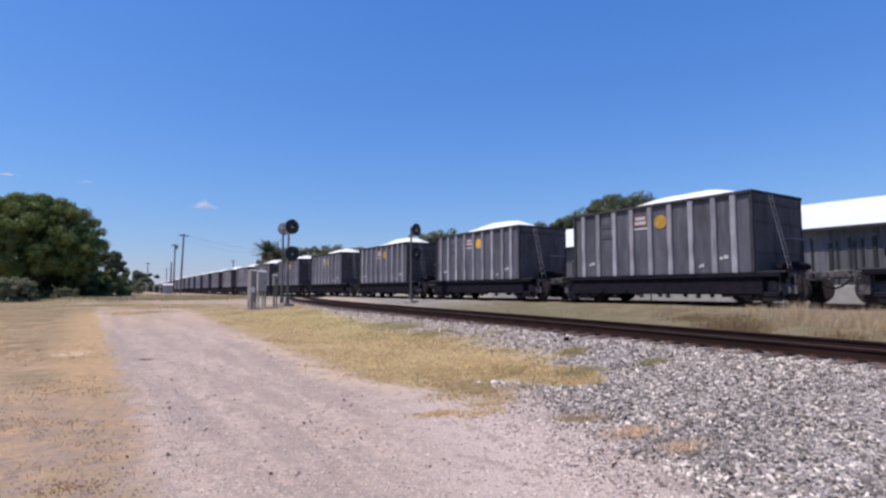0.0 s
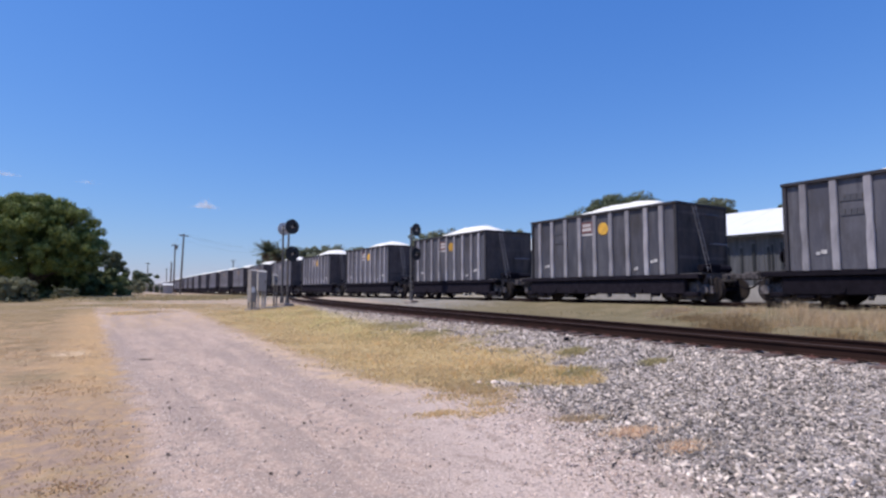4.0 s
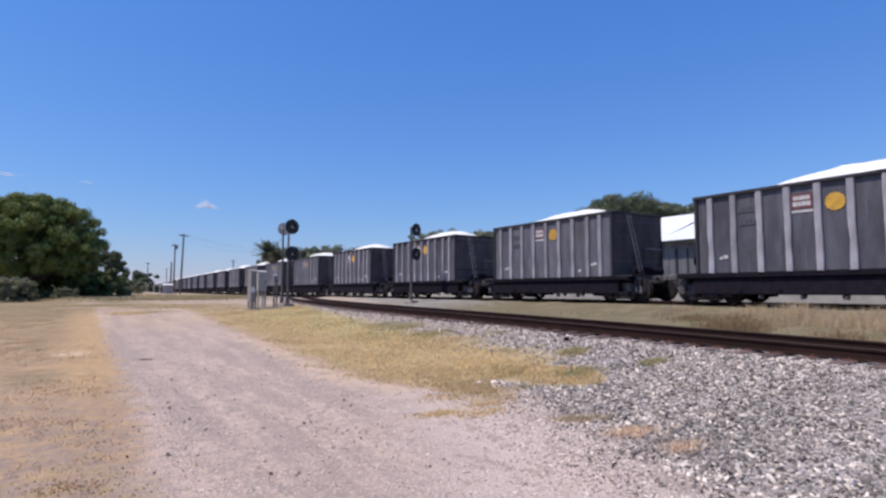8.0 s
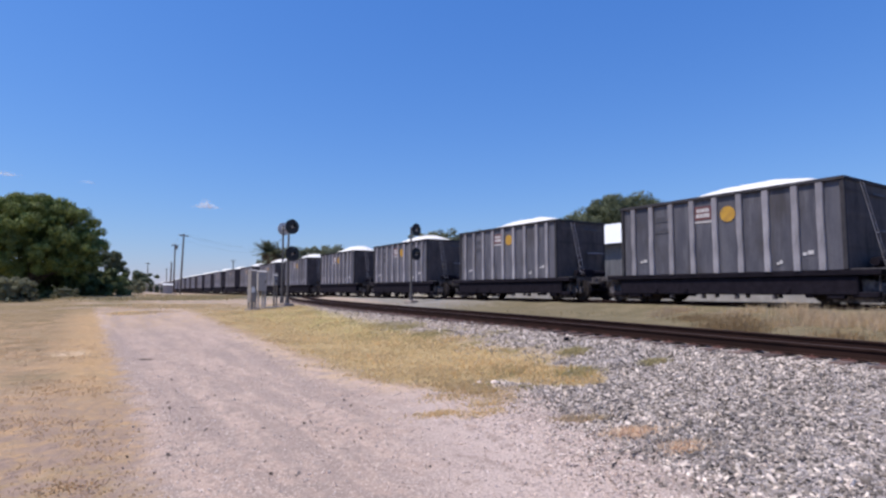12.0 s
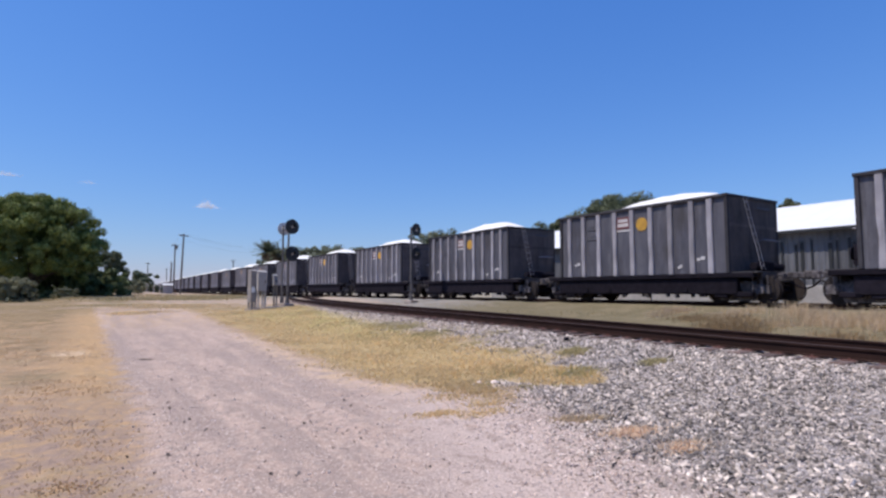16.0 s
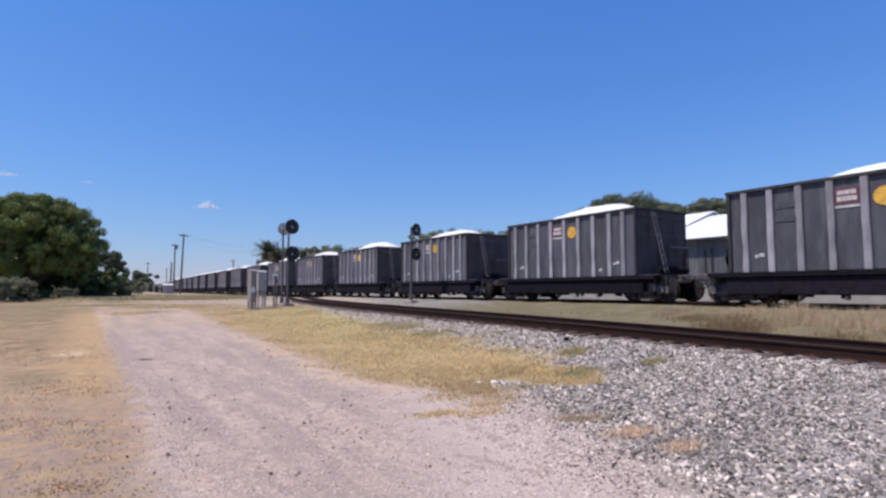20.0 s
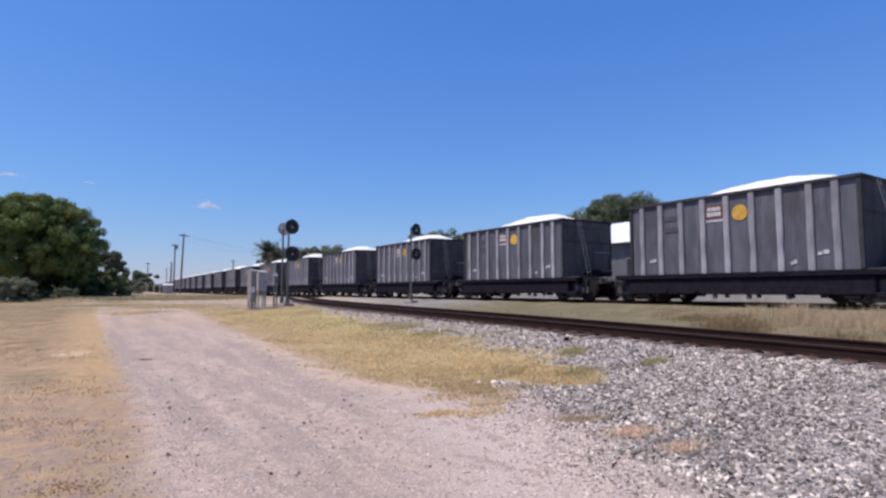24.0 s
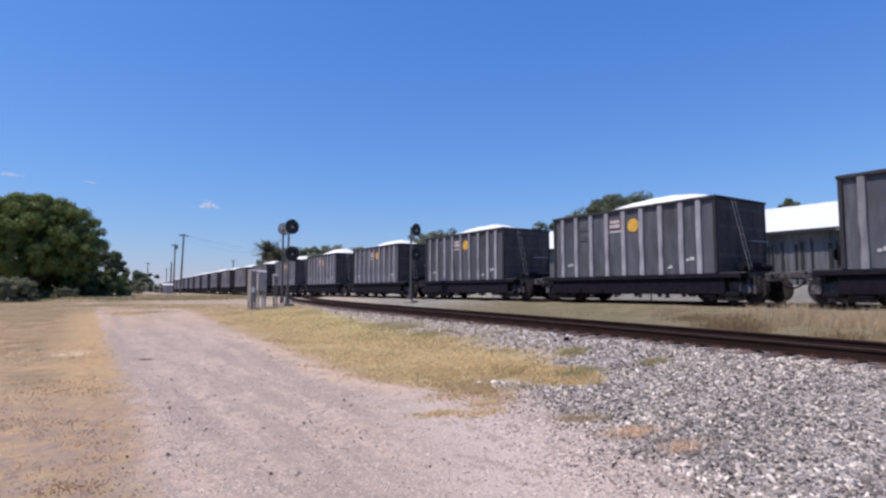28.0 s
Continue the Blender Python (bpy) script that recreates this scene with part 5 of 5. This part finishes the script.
    for cx, cy, n, wide in ((5.0, 3.1, 520, 0.4), (5.6, 5.0, 300, 0.42), (6.2, 3.3, 520, 0.5), (7.6, 6.0, 350, 0.6), (7.6, 3.6, 350, 0.6)):
        for _ in range(n):
            x, y, s = cx + rnd.gauss(0, wide), cy + rnd.gauss(0, wide * 0.7), rnd.uniform(0.022, 0.058)
            spots.append((x, y, ground_z(x, y) + s * rnd.uniform(0.1, 0.5))), sizes.append(s)
    stones("dark_chips", "dark chips among the ballast", np.array(spots), np.array(sizes), DARK_STONE, 34)
    for x, y, s in ((8.69, 8.59, 0.13), (8.5, 8.75, 0.07)):
        bm = B()
        bmesh.ops.create_icosphere(bm, subdivisions=2, radius=s / 2)
        for v in bm.verts:
            v.co *= 1 + 0.4 * noise.noise(v.co * 12 + Vector((x * 3, y, 0)))
        rock = part("rock", bm, UNDER)
        rock.matrix_basis = Matrix.Translation((x, y, ground_z(x, y) + s * 0.3))
        tagged(rock, "black lump lying on the grey ballast", "rock")
    bm, pts = B(), [Vector((-0.17, 0, 0.012)), Vector((-0.05, 0.02, 0.02)), Vector((0.08, 0.0, 0.016)), Vector((0.18, 0.03, 0.012))]
    for a, c in zip(pts, pts[1:]):
        rod(bm, a, c, 0.013, 0.011, 7)
    twig = part("twig", bm, BARK)
    twig.matrix_basis = Matrix.Translation((TWIG[0], TWIG[1], ground_z(*TWIG))) @ Matrix.Rotation(radians(-20), 4, "Z") @ Matrix.Diagonal((0.7, 0.7, 0.7, 1))
    tagged(twig, "short dark twig lying on the dusty lane", "twig")
    # two pale rocks at the edge of the grass
    for x, y, s in ((5.37, 6.84, 0.11), (5.2, 7.0, 0.08), (5.46, 6.9, 0.07)):
        bm = B()
        bmesh.ops.create_icosphere(bm, subdivisions=2, radius=s / 2)
        for v in bm.verts:
            v.co *= 1 + 0.35 * noise.noise(v.co * 14 + Vector((x * 9, y, 0)))
            v.co.z *= 0.7
        rock = part("rock", bm, LANE_STONE)
        rock.matrix_basis = Matrix.Translation((x, y, ground_z(x, y) + s * 0.15))
        tagged(rock, "pale rock at the edge of the dry grass", "rock")


make_stones()


# ---- signals and boxes by the near track ----
def signal(label, x, y, heads, top, facing, disc_mat, r, ladder=True):
    z0 = ground_z(x, y)
    sg = tagged(empty("railway_signal", Matrix.Translation((x, y, z0)) @ Matrix.Rotation(radians(facing), 4, "Z")), label, "railway signal", "signals at the junction")
    part("base", box(B(), -0.28, 0.28, -0.28, 0.28, -0.25, 0.16, 0.03), FOOTING, sg, "concrete foot")
    bm = rod(B(), (0, 0, 0.16), (0, 0, top - z0), 0.062, 0.052, 12)
    rod(bm, (0, 0, 0.16), (0, 0, 0.55), 0.12, 0.10, 12)
    part("mast", bm, MAST, sg, "grey steel mast")
    for hx, hz in heads:
        z = hz - z0
        bm = rod(B(), (hx, -0.26, z), (hx, -0.235, z), r, n=36)
        rod(bm, (hx, -0.27, z), (hx, -0.255, z), r, r * 0.99, 36)
        disc = part("disc", bm, disc_mat, sg, "round signal backing disc")
        bm = rod(B(), (hx, -0.235, z), (hx, 0.1, z), 0.17, 0.13, 14)
        rod(bm, (hx, 0.0, z - 0.15), (0, 0, z - 0.3), 0.03, n=8)
        rod(bm, (hx, 0.02, z - 0.05), (0, 0, z - 0.05), 0.04, n=8)
        part("lamp_case", bm, disc_mat, disc)
        part("lens", rod(B(), (hx, -0.285, z), (hx, -0.27, z), 0.085, n=18), LENS, disc, "unlit lens")
        bm, prev = B(), None
        for k in range(9):
            a = math.pi * k / 8
            cur = [bm.verts.new((hx + 0.11 * math.cos(a), yy, z + 0.11 * math.sin(a))) for yy in (-0.27, -0.50)]
            if prev:
                bm.faces.new((prev[0], prev[1], cur[1], cur[0]))
            prev = cur
        bmesh.ops.solidify(bm, geom=bm.faces[:], thickness=0.006)
        part("hood", bm, disc_mat, disc)
    if ladder:
        bm = B()
        for s in (-0.16, 0.16):
            rod(bm, (s, 0.55, 0.0), (s, 0.13, top - z0 - 0.4), 0.014, n=6)
        for k in range(12):
            f = (k + 0.5) / 12
            yy, zz = 0.55 - 0.42 * f, (top - z0 - 0.4) * f
            rod(bm, (-0.16, yy, zz), (0.16, yy, zz), 0.01, n=5)
        part("ladder", bm, MAST, sg, "thin steel ladder")
    return sg


signal("two-headed railway signal with black discs on a grey mast", 9.47, 30.2, ((0.06, 4.95), (0.10, 3.47)), 5.25, 12, BLACK, 0.41, False)
signal("railway signal seen from behind, with a pale grey head", 9.5, 31.3, ((-0.15, 4.97),), 5.15, 190, PALE, 0.36, False)
signal("two-headed railway signal with black discs between the tracks", 15.35, 26.95, ((0.15, 4.84), (0.15, 3.48)), 5.0, 16, BLACK, 0.35, False)


def cabinet(label, x, y, w, d, z_low, z_high, legs, turn, mat=SILVER):
    z0 = ground_z(x, y)
    c = tagged(empty("equipment_cabinet", Matrix.Translation((x, y, z0)) @ Matrix.Rotation(radians(turn), 4, "Z")), label, "cabinet", "signal cabinets")
    h0, h1 = z_low - z0, z_high - z0
    body = part("body", box(B(), -w / 2, w / 2, -d / 2, d / 2, h0, h1, 0.015), mat, c)
    bm = B()
    vs = [bm.verts.new(q) for q in ((-w / 2 - 0.03, -d / 2 - 0.03, h1), (w / 2 + 0.03, -d / 2 - 0.03, h1), (w / 2 + 0.03, d / 2 + 0.03, h1), (-w / 2 - 0.03, d / 2 + 0.03, h1), (-w / 2, 0, h1 + 0.09), (w / 2, 0, h1 + 0.09))]
    for f in ((0, 1, 5, 4), (2, 3, 4, 5), (1, 2, 5), (3, 0, 4), (3, 2, 1, 0)):
        bm.faces.new([vs[i] for i in f])
    part("roof", bm, mat, c)
    door = part("door", box(B(), -w / 2 + 0.03, w / 2 - 0.03, -d / 2 - 0.018, -d / 2 - 0.003, h0 + 0.05, h1 - 0.05, 0.006), mat, c)
    part("handle", box(B(), w / 2 - 0.10, w / 2 - 0.06, -d / 2 - 0.04, -d / 2 - 0.018, (h0 + h1) / 2 - 0.08, (h0 + h1) / 2 + 0.06), BLACK, door, "black handle")
    for lx in (-1, 1):
        for ly in (-1, 1):
            if legs:
                part("leg", box(B(), lx * (w / 2 - 0.05) - 0.035, lx * (w / 2 - 0.05) + 0.035, ly * (d / 2 - 0.05) - 0.035, ly * (d / 2 - 0.05) + 0.035, -0.15, h0), mat, c)
    part("footing", box(B(), -w / 2 - 0.1, w / 2 + 0.1, -d / 2 - 0.1, d / 2 + 0.1, -0.2, 0.06, 0.02), FOOTING, c, "concrete footing")
    return c, door, (w, d, h0, h1)


cab, cab_door, (cw, cd, c0, c1) = cabinet("tall dull grey signal cabinet with a white notice beside the track", 7.28, 29.0, 0.32, 0.36, 0.86, 2.44, True, 14, CABINET)
part("notice", box(B(), -0.13, 0.04, -cd / 2 - 0.03, -cd / 2 - 0.019, 0.88, 1.16), WHITE_PAINT, cab_door, "small white notice plate")
cabinet("pale grey equipment box on tall legs beside the track", 7.86, 29.6, 0.46, 0.44, 1.42, 2.42, True, 8, CABINET_PALE)
pad = part("equipment_pad", box(B(), -0.75, 0.75, -0.5, 0.5, -0.2, 0.05, 0.03), FOOTING)
pad.matrix_basis = Matrix.Translation((8.55, 29.75, ground_z(8.55, 29.75))) @ Matrix.Rotation(radians(8), 4, "Z")
tagged(pad, "dusty pale concrete pad beside the signal cabinets", "concrete pad")
cabinet("small grey junction box on a post", 8.72, 30.0, 0.22, 0.16, 1.72, 2.25, False, 10)


def post(label, x, y, h, r, mat, name="marker_post", category="post"):
    z0 = ground_z(x, y)
    bm = rod(B(), (0, 0, -0.2), (0, 0, h), r, r * 0.95, 8)
    rod(bm, (0, 0, h), (0, 0, h + 0.03), r * 1.2, r * 0.6, 8)
    ob = part(name, bm, mat)
    ob.matrix_basis = Matrix.Translation((x, y, z0))
    return tagged(ob, label, category)


post("grey post carrying a junction box beside the track", 8.72, 30.13, 1.35, 0.045, MAST)
post("thin grey conduit post beside the signal", 9.0, 30.6, 1.85, 0.045, MAST)
post("short pale post by the distant hedge", 10.2, 116.0, 1.6, 0.10, CABINET_PALE)
post("short pale post by the distant hedge", 11.4, 116.5, 1.3, 0.10, CABINET_PALE)
post("short pale post by the distant hedge", 12.5, 117.0, 1.5, 0.08, CABINET_PALE)
post("short orange-pink marker post in the grass", 11.9, 92.0, 0.75, 0.06, PLATE)
dot = B()
bmesh.ops.create_icosphere(dot, subdivisions=2, radius=0.07)
for v in dot.verts:
    v.co.z *= 0.7
dot = part("yellow_cup", dot, YELLOW)
dot.matrix_basis = Matrix.Translation((13.0, 12.9, ground_z(13.0, 12.9) + 0.04))
tagged(dot, "small pale yellow scrap lying between the tracks", "litter")


# ---- poles and wires ----
def utility_pole(label, x, y, top, arms=True, can=False, lean=0.0):
    z0 = ground_z(x, y)
    p = tagged(empty("utility_pole", Matrix.Translation((x, y, z0)) @ Matrix.Rotation(radians(lean), 4, "Y")), label, "utility pole", "utility poles")
    h = top - z0
    part("shaft", rod(B(), (0, 0, -0.5), (0, 0, h), 0.19, 0.13, 10), POLE, p)
    if arms:
        part("crossarm", box(B(), -0.8, 0.8, -0.07, 0.07, h - 0.45, h - 0.30, 0.01), POLE, p)
        for ax in (-0.7, -0.3, 0.3, 0.7):
            part("insulator", rod(B(), (ax, 0, h - 0.30), (ax, 0, h - 0.10), 0.05, 0.035, 8), CONCRETE, p, "pale insulator")
    if can:
        bm = rod(B(), (0.32, -0.1, h - 1.15), (0.32, -0.1, h - 0.35), 0.22, n=12)
        rod(bm, (0.32, -0.1, h - 0.35), (0.32, -0.1, h - 0.28), 0.2, 0.08, 12)
        part("transformer", bm, MAST, p, "grey transformer can")
    return p


utility_pole("tall weathered wooden pole with a crossarm", 15.15, 111.0, 11.85, lean=1.6)
utility_pole("weathered wooden pole with a crossarm and a transformer", 16.85, 133.0, 11.6, True, True)
utility_pole("weathered wooden pole beyond the distant hedge", 19.45, 220.0, 11.3)
utility_pole("thin distant wooden pole", 28.9, 250.0, 10.5)
utility_pole("slim wooden pole near the two tall ones", 16.0, 131.0, 7.6, False)
utility_pole("distant wooden pole behind the train", 39.3, 180.0, 11.0)
utility_pole("wooden pole behind the palms", 40.9, 150.0, 12.6)


def wire(a, b, sag, label):
    bm, prev = B(), None
    for k in range(15):
        s = k / 14
        p = Vector(a).lerp(Vector(b), s) - Vector((0, 0, 4 * sag * s * (1 - s)))
        if prev:
            rod(bm, prev, p, 0.011, n=5)
        prev = p
    return tagged(part("overhead_wire", bm, WIRE), label, "wire", "overhead wires")


for dx in (-0.7, 0.7):
    wire((15.35 + dx, 111, 11.75), (40.9 + dx, 150, 12.5), 0.7, "thin overhead wire between wooden poles")
    wire((15.35 + dx, 111, 11.75), (16.85 + dx, 133, 11.5), 0.5, "thin overhead wire between wooden poles")
wire((15.35, 111, 10.6), (40.9, 150, 11.2), 0.6, "thin overhead wire between wooden poles")


# ---- pale hut by the far bend ----
def hut(x, y):
    z0 = ground_z(x, y)
    h = tagged(empty("equipment_hut", Matrix.Translation((x, y, z0)) @ Matrix.Rotation(radians(-12), 4, "Z")), "small pale grey equipment hut beside the far track", "hut")
    part("wall", box(B(), -0.8, 0.8, -0.7, 0.7, -0.05, 1.7, 0.02), CABINET_PALE, h)
    bm = B()
    vs = [bm.verts.new(q) for q in ((-0.9, -0.85, 1.68), (0.9, -0.85, 1.68), (0.9, 0.85, 1.68), (-0.9, 0.85, 1.68), (-0.9, 0, 1.95), (0.9, 0, 1.95))]
    for f in ((0, 1, 5, 4), (2, 3, 4, 5), (1, 2, 5), (3, 0, 4), (3, 2, 1, 0)):
        bm.faces.new([vs[i] for i in f])
    part("roof", bm, ROOF, h)
    d = part("door", box(B(), 0.05, 0.65, -0.73, -0.703, 0.05, 1.55, 0.01), SILVER, h, "grey door")
    part("handle", box(B(), 0.12, 0.16, -0.76, -0.73, 0.8, 0.92), BLACK, d)
    return h


hut(14.3, 121.0)


# ---- white-roofed sheds behind the train ----
def shed(label, x0, x1, y0, y1, eave, ridge, slots, panel):
    xm, z0 = (x0 + x1) / 2, 0.45
    s = tagged(empty("shed", Matrix.Translation((0, 0, 0))), label, "shed", "white-roofed sheds")
    # front wall in sheets, with dark upright panels set just in front of it
    n = max(1, round((y1 - y0) / panel))
    sheet_mesh = post_mesh = None
    step = (y1 - y0) / n
    for i in range(n):
        yc = y0 + (i + 0.5) * step
        m = Matrix.Translation((x0, yc, 0))
        if sheet_mesh is None:
            bm, k = B(), int(step / 0.3)
            prof = [(0.12, step / 2 - 0.004), (0.12, -step / 2 + 0.004)]
            for j in range(k):
                u, q = -step / 2 + 0.004 + j * (step - 0.008) / k, (step - 0.008) / k
                prof += [(0.0, u), (0.0, u + q * 0.55), (-0.03, u + q * 0.65), (-0.03, u + q * 0.9)]
            prof.append((0.0, step / 2 - 0.004))
            low, up = ([bm.verts.new((px, py, z)) for px, py in prof] for z in (z0, eave))
            for j in range(len(prof)):
                bm.faces.new((low[j], low[(j + 1) % len(prof)], up[(j + 1) % len(prof)], up[j]))
            bmesh.ops.recalc_face_normals(bm, faces=bm.faces)
            sheet_mesh = part("wall_sheet", bm, SHED_WALL, s)
            sheet_mesh.matrix_basis = m
        else:
            again(sheet_mesh, m, s)
    # thin dark boards added for the dark vertical slits, each with a cap
    for yc, w, low, high in slots:
        door = part("door", box(B(), x0 - 0.075, x0 - 0.034, yc - w / 2, yc + w / 2, low, high, 0.01), SHED_DARK, s, "dark upright panel on the shed wall")
        part("door_rail", box(B(), x0 - 0.12, x0 - 0.077, yc - w / 2 - 0.03, yc + w / 2 + 0.03, high - 0.06, high + 0.06), SHED_WALL, door)
    part("loading_dock", box(B(), x0 - 1.3, x0 - 0.09, y0, y1, z0 - 0.2, 1.72, 0.03), DOCK, s, "pale concrete loading dock")
    part("back_wall", box(B(), x1 - 0.12, x1, y0, y1, z0, eave), SHED_WALL, s)
    for y in (y0, y1):
        bm = B()
        a = [bm.verts.new((x, y, z)) for x, z in ((x0 + 0.13, z0), (x1 - 0.13, z0), (x1 - 0.13, eave), (xm, ridge - 0.06), (x0 + 0.13, eave))]
        f = bm.faces.new(a)
        ext = bmesh.ops.extrude_face_region(bm, geom=[f])
        bmesh.ops.translate(bm, vec=(0, 0.12 if y == y0 else -0.12, 0), verts=[v for v in ext["geom"] if isinstance(v, bmesh.types.BMVert)])
        bmesh.ops.recalc_face_normals(bm, faces=bm.faces)
        part("gable_wall", bm, SHED_WALL, s)
    for sg in (-1, 1):
        xe = x0 - 0.45 if sg < 0 else x1 + 0.45
        drop = (ridge - eave) / (xm - x0) * 0.45
        bm = B()
        pts = ((xe, eave - drop + 0.02), (xm, ridge + 0.02), (xm, ridge + 0.10), (xe, eave - drop + 0.10))
        a = [bm.verts.new((x, y0 - 0.35, z)) for x, z in pts]
        b = [bm.verts.new((x, y1 + 0.35, z)) for x, z in pts]
        bm.faces.new(a), bm.faces.new(list(reversed(b)))
        for i in range(4):
            bm.faces.new((a[i], b[i], b[(i + 1) % 4], a[(i + 1) % 4]))
        bmesh.ops.recalc_face_normals(bm, faces=bm.faces)
        slope = part("roof_slope", bm, ROOF, s, "bright white metal roof slope")
        seam = None
        ln = math.hypot(xm - xe, ridge - eave + drop)
        ang = math.atan2(ridge - eave + drop, abs(xm - xe))
        k = int((y1 - y0) / 1.2)
        for i in range(k):
            m = Matrix.Translation((xe, y0 + (i + 0.5) * (y1 - y0) / k, eave - drop + 0.10)) @ Matrix.Rotation(-ang if sg < 0 else math.pi + ang, 4, "Y")
            if sg > 0:
                m = Matrix.Translation((xe, y0 + (i + 0.5) * (y1 - y0) / k, eave - drop + 0.10)) @ Matrix.Rotation(math.pi, 4, "Z") @ Matrix.Rotation(-ang, 4, "Y")
            if seam is None:
                seam = part("roof_seam", box(B(), 0.0, ln - 0.02, -0.012, 0.012, 0.0, 0.006), ROOF, slope)
                seam.matrix_basis = m
            else:
                again(seam, m, slope)
        part("gutter", box(B(), xe - 0.1 if sg < 0 else xe + 0.01, xe - 0.01 if sg < 0 else xe + 0.1, y0 - 0.35, y1 + 0.35, eave - drop - 0.08, eave - drop + 0.08, 0.01), SHED_DARK, s, "dark eaves gutter")
    return s


shed("long grey metal shed with a bright white roof", 32.0, 44.0, -16.0, 22.8, 4.72, 6.74,
     tuple((y, w, 1.73, 3.95 + 0.1 * (i % 3)) for i, (y, w) in enumerate(((16.09, 0.11), (15.87, 0.09), (15.37, 0.14), (14.66, 0.13), (14.35, 0.17), (13.89, 0.11), (13.03, 0.19), (12.73, 0.08), (12.18, 0.14), (11.97, 0.09), (11.64, 0.11), (11.13, 0.17), (10.4, 0.11), (9.7, 0.17), (9.2, 0.11), (8.4, 0.22), (7.4, 0.17), (16.9, 0.17), (17.6, 0.11), (18.4, 0.19), (19.4, 0.14), (19.8, 0.11), (21.0, 0.11), (21.8, 0.17), (5.6, 0.22), (4.2, 0.50), (1.5, 0.28), (-1.0, 0.28)))), 2.4)
shed("grey metal shed with a bright white roof beyond the long one", 33.2, 45.2, 23.8, 41.0, 5.02, 7.25, ((26.0, 1.2, 1.73, 3.8), (31.0, 2.0, 1.73, 3.8), (36.0, 0.6, 1.73, 3.8)), 2.4)


# ---- small clouds ----
def cloud_material():
    m, nt, bsdf = nodes_of("thin_white_cloud")
    bsdf.inputs["Base Color"].default_value = (0.9, 0.9, 0.92, 1)
    bsdf.inputs["Roughness"].default_value = 1.0
    tl = nt.nodes.new("ShaderNodeBsdfTranslucent")
    tl.inputs["Color"].default_value = (0.9, 0.9, 0.92, 1)
    half = nt.nodes.new("ShaderNodeMixShader")
    link(nt, bsdf.outputs[0], half.inputs[1])
    link(nt, tl.outputs[0], half.inputs[2])
    tp = nt.nodes.new("ShaderNodeBsdfTransparent")
    mx = nt.nodes.new("ShaderNodeMixShader")
    mx.inputs[0].default_value = 0.35
    link(nt, tp.outputs[0], mx.inputs[1])
    link(nt, half.outputs[0], mx.inputs[2])
    link(nt, mx.outputs[0], nt.nodes["Material Output"].inputs["Surface"])
    return m


CLOUD = cloud_material()


def cloud(x, y, z, wide, high, count, seed):
    """Thousands of thin wisps, thick in the middle and thinning out at the edge."""
    rng = np.random.default_rng(seed)
    u = rng.normal(0, 0.24, count)
    c = np.stack((u * wide, rng.normal(0, 6, count), (np.abs(rng.normal(0, 0.3, count)) * (1 - 1.2 * np.abs(u)) - 0.12 + 0.06 * np.sin(u * 23)) * high), 1)
    d = rng.normal(0, 1, (count, 3, 3)) * np.array((2.6, 1.5, 0.9))
    v = (c[:, None] + d).reshape(-1, 3)
    ob = from_arrays("cloud", v.tolist(), np.arange(count * 3).reshape(-1, 3).tolist(), CLOUD, "structure", "small thin white cloud low in the blue sky", "cloud")
    ob.matrix_basis = Matrix.Translation((x, y, z))
    return ob


CLOUDS = (cloud(374.0, 2200.0, 313.0, 70, 40, 1500, 1), cloud(-215.0, 2200.0, 366.0, 60, 18, 330, 2), cloud(0.0, 2200.0, 364.0, 44, 16, 90, 3))


# ---- what moves ----
def motions():
    for puff in CLOUDS:
        here = puff.matrix_basis.copy()
        walk(puff, [(0.0, here), (28.0, Matrix.Translation((13.5, 0, 0)) @ here)])
    for k, car in WAGONS:
        walk(car, [(float(t), wagon_pose(wagon_at(k, t))) for t in range(0, 29)])
        near = [i / FPS for i in range(0, 28 * FPS + 1) if -9 < wagon_at(k, i / FPS) < 44]
        if not near:
            continue
        for axle in [o for o in car.children if o.name.startswith("wheelset")]:
            y = axle.matrix_basis.translation.y
            rows = []
            for t in [0.0] * (near[0] > 0) + near + [28.0] * (near[-1] < 28):
                gone = wagon_at(k, min(max(t, near[0]), near[-1])) - wagon_at(k, near[0])
                rows.append((t, Matrix.Translation((0, y, 0.42)) @ Matrix.Rotation(-gone / 0.42, 4, "X")))
            walk(axle, rows)


motions()
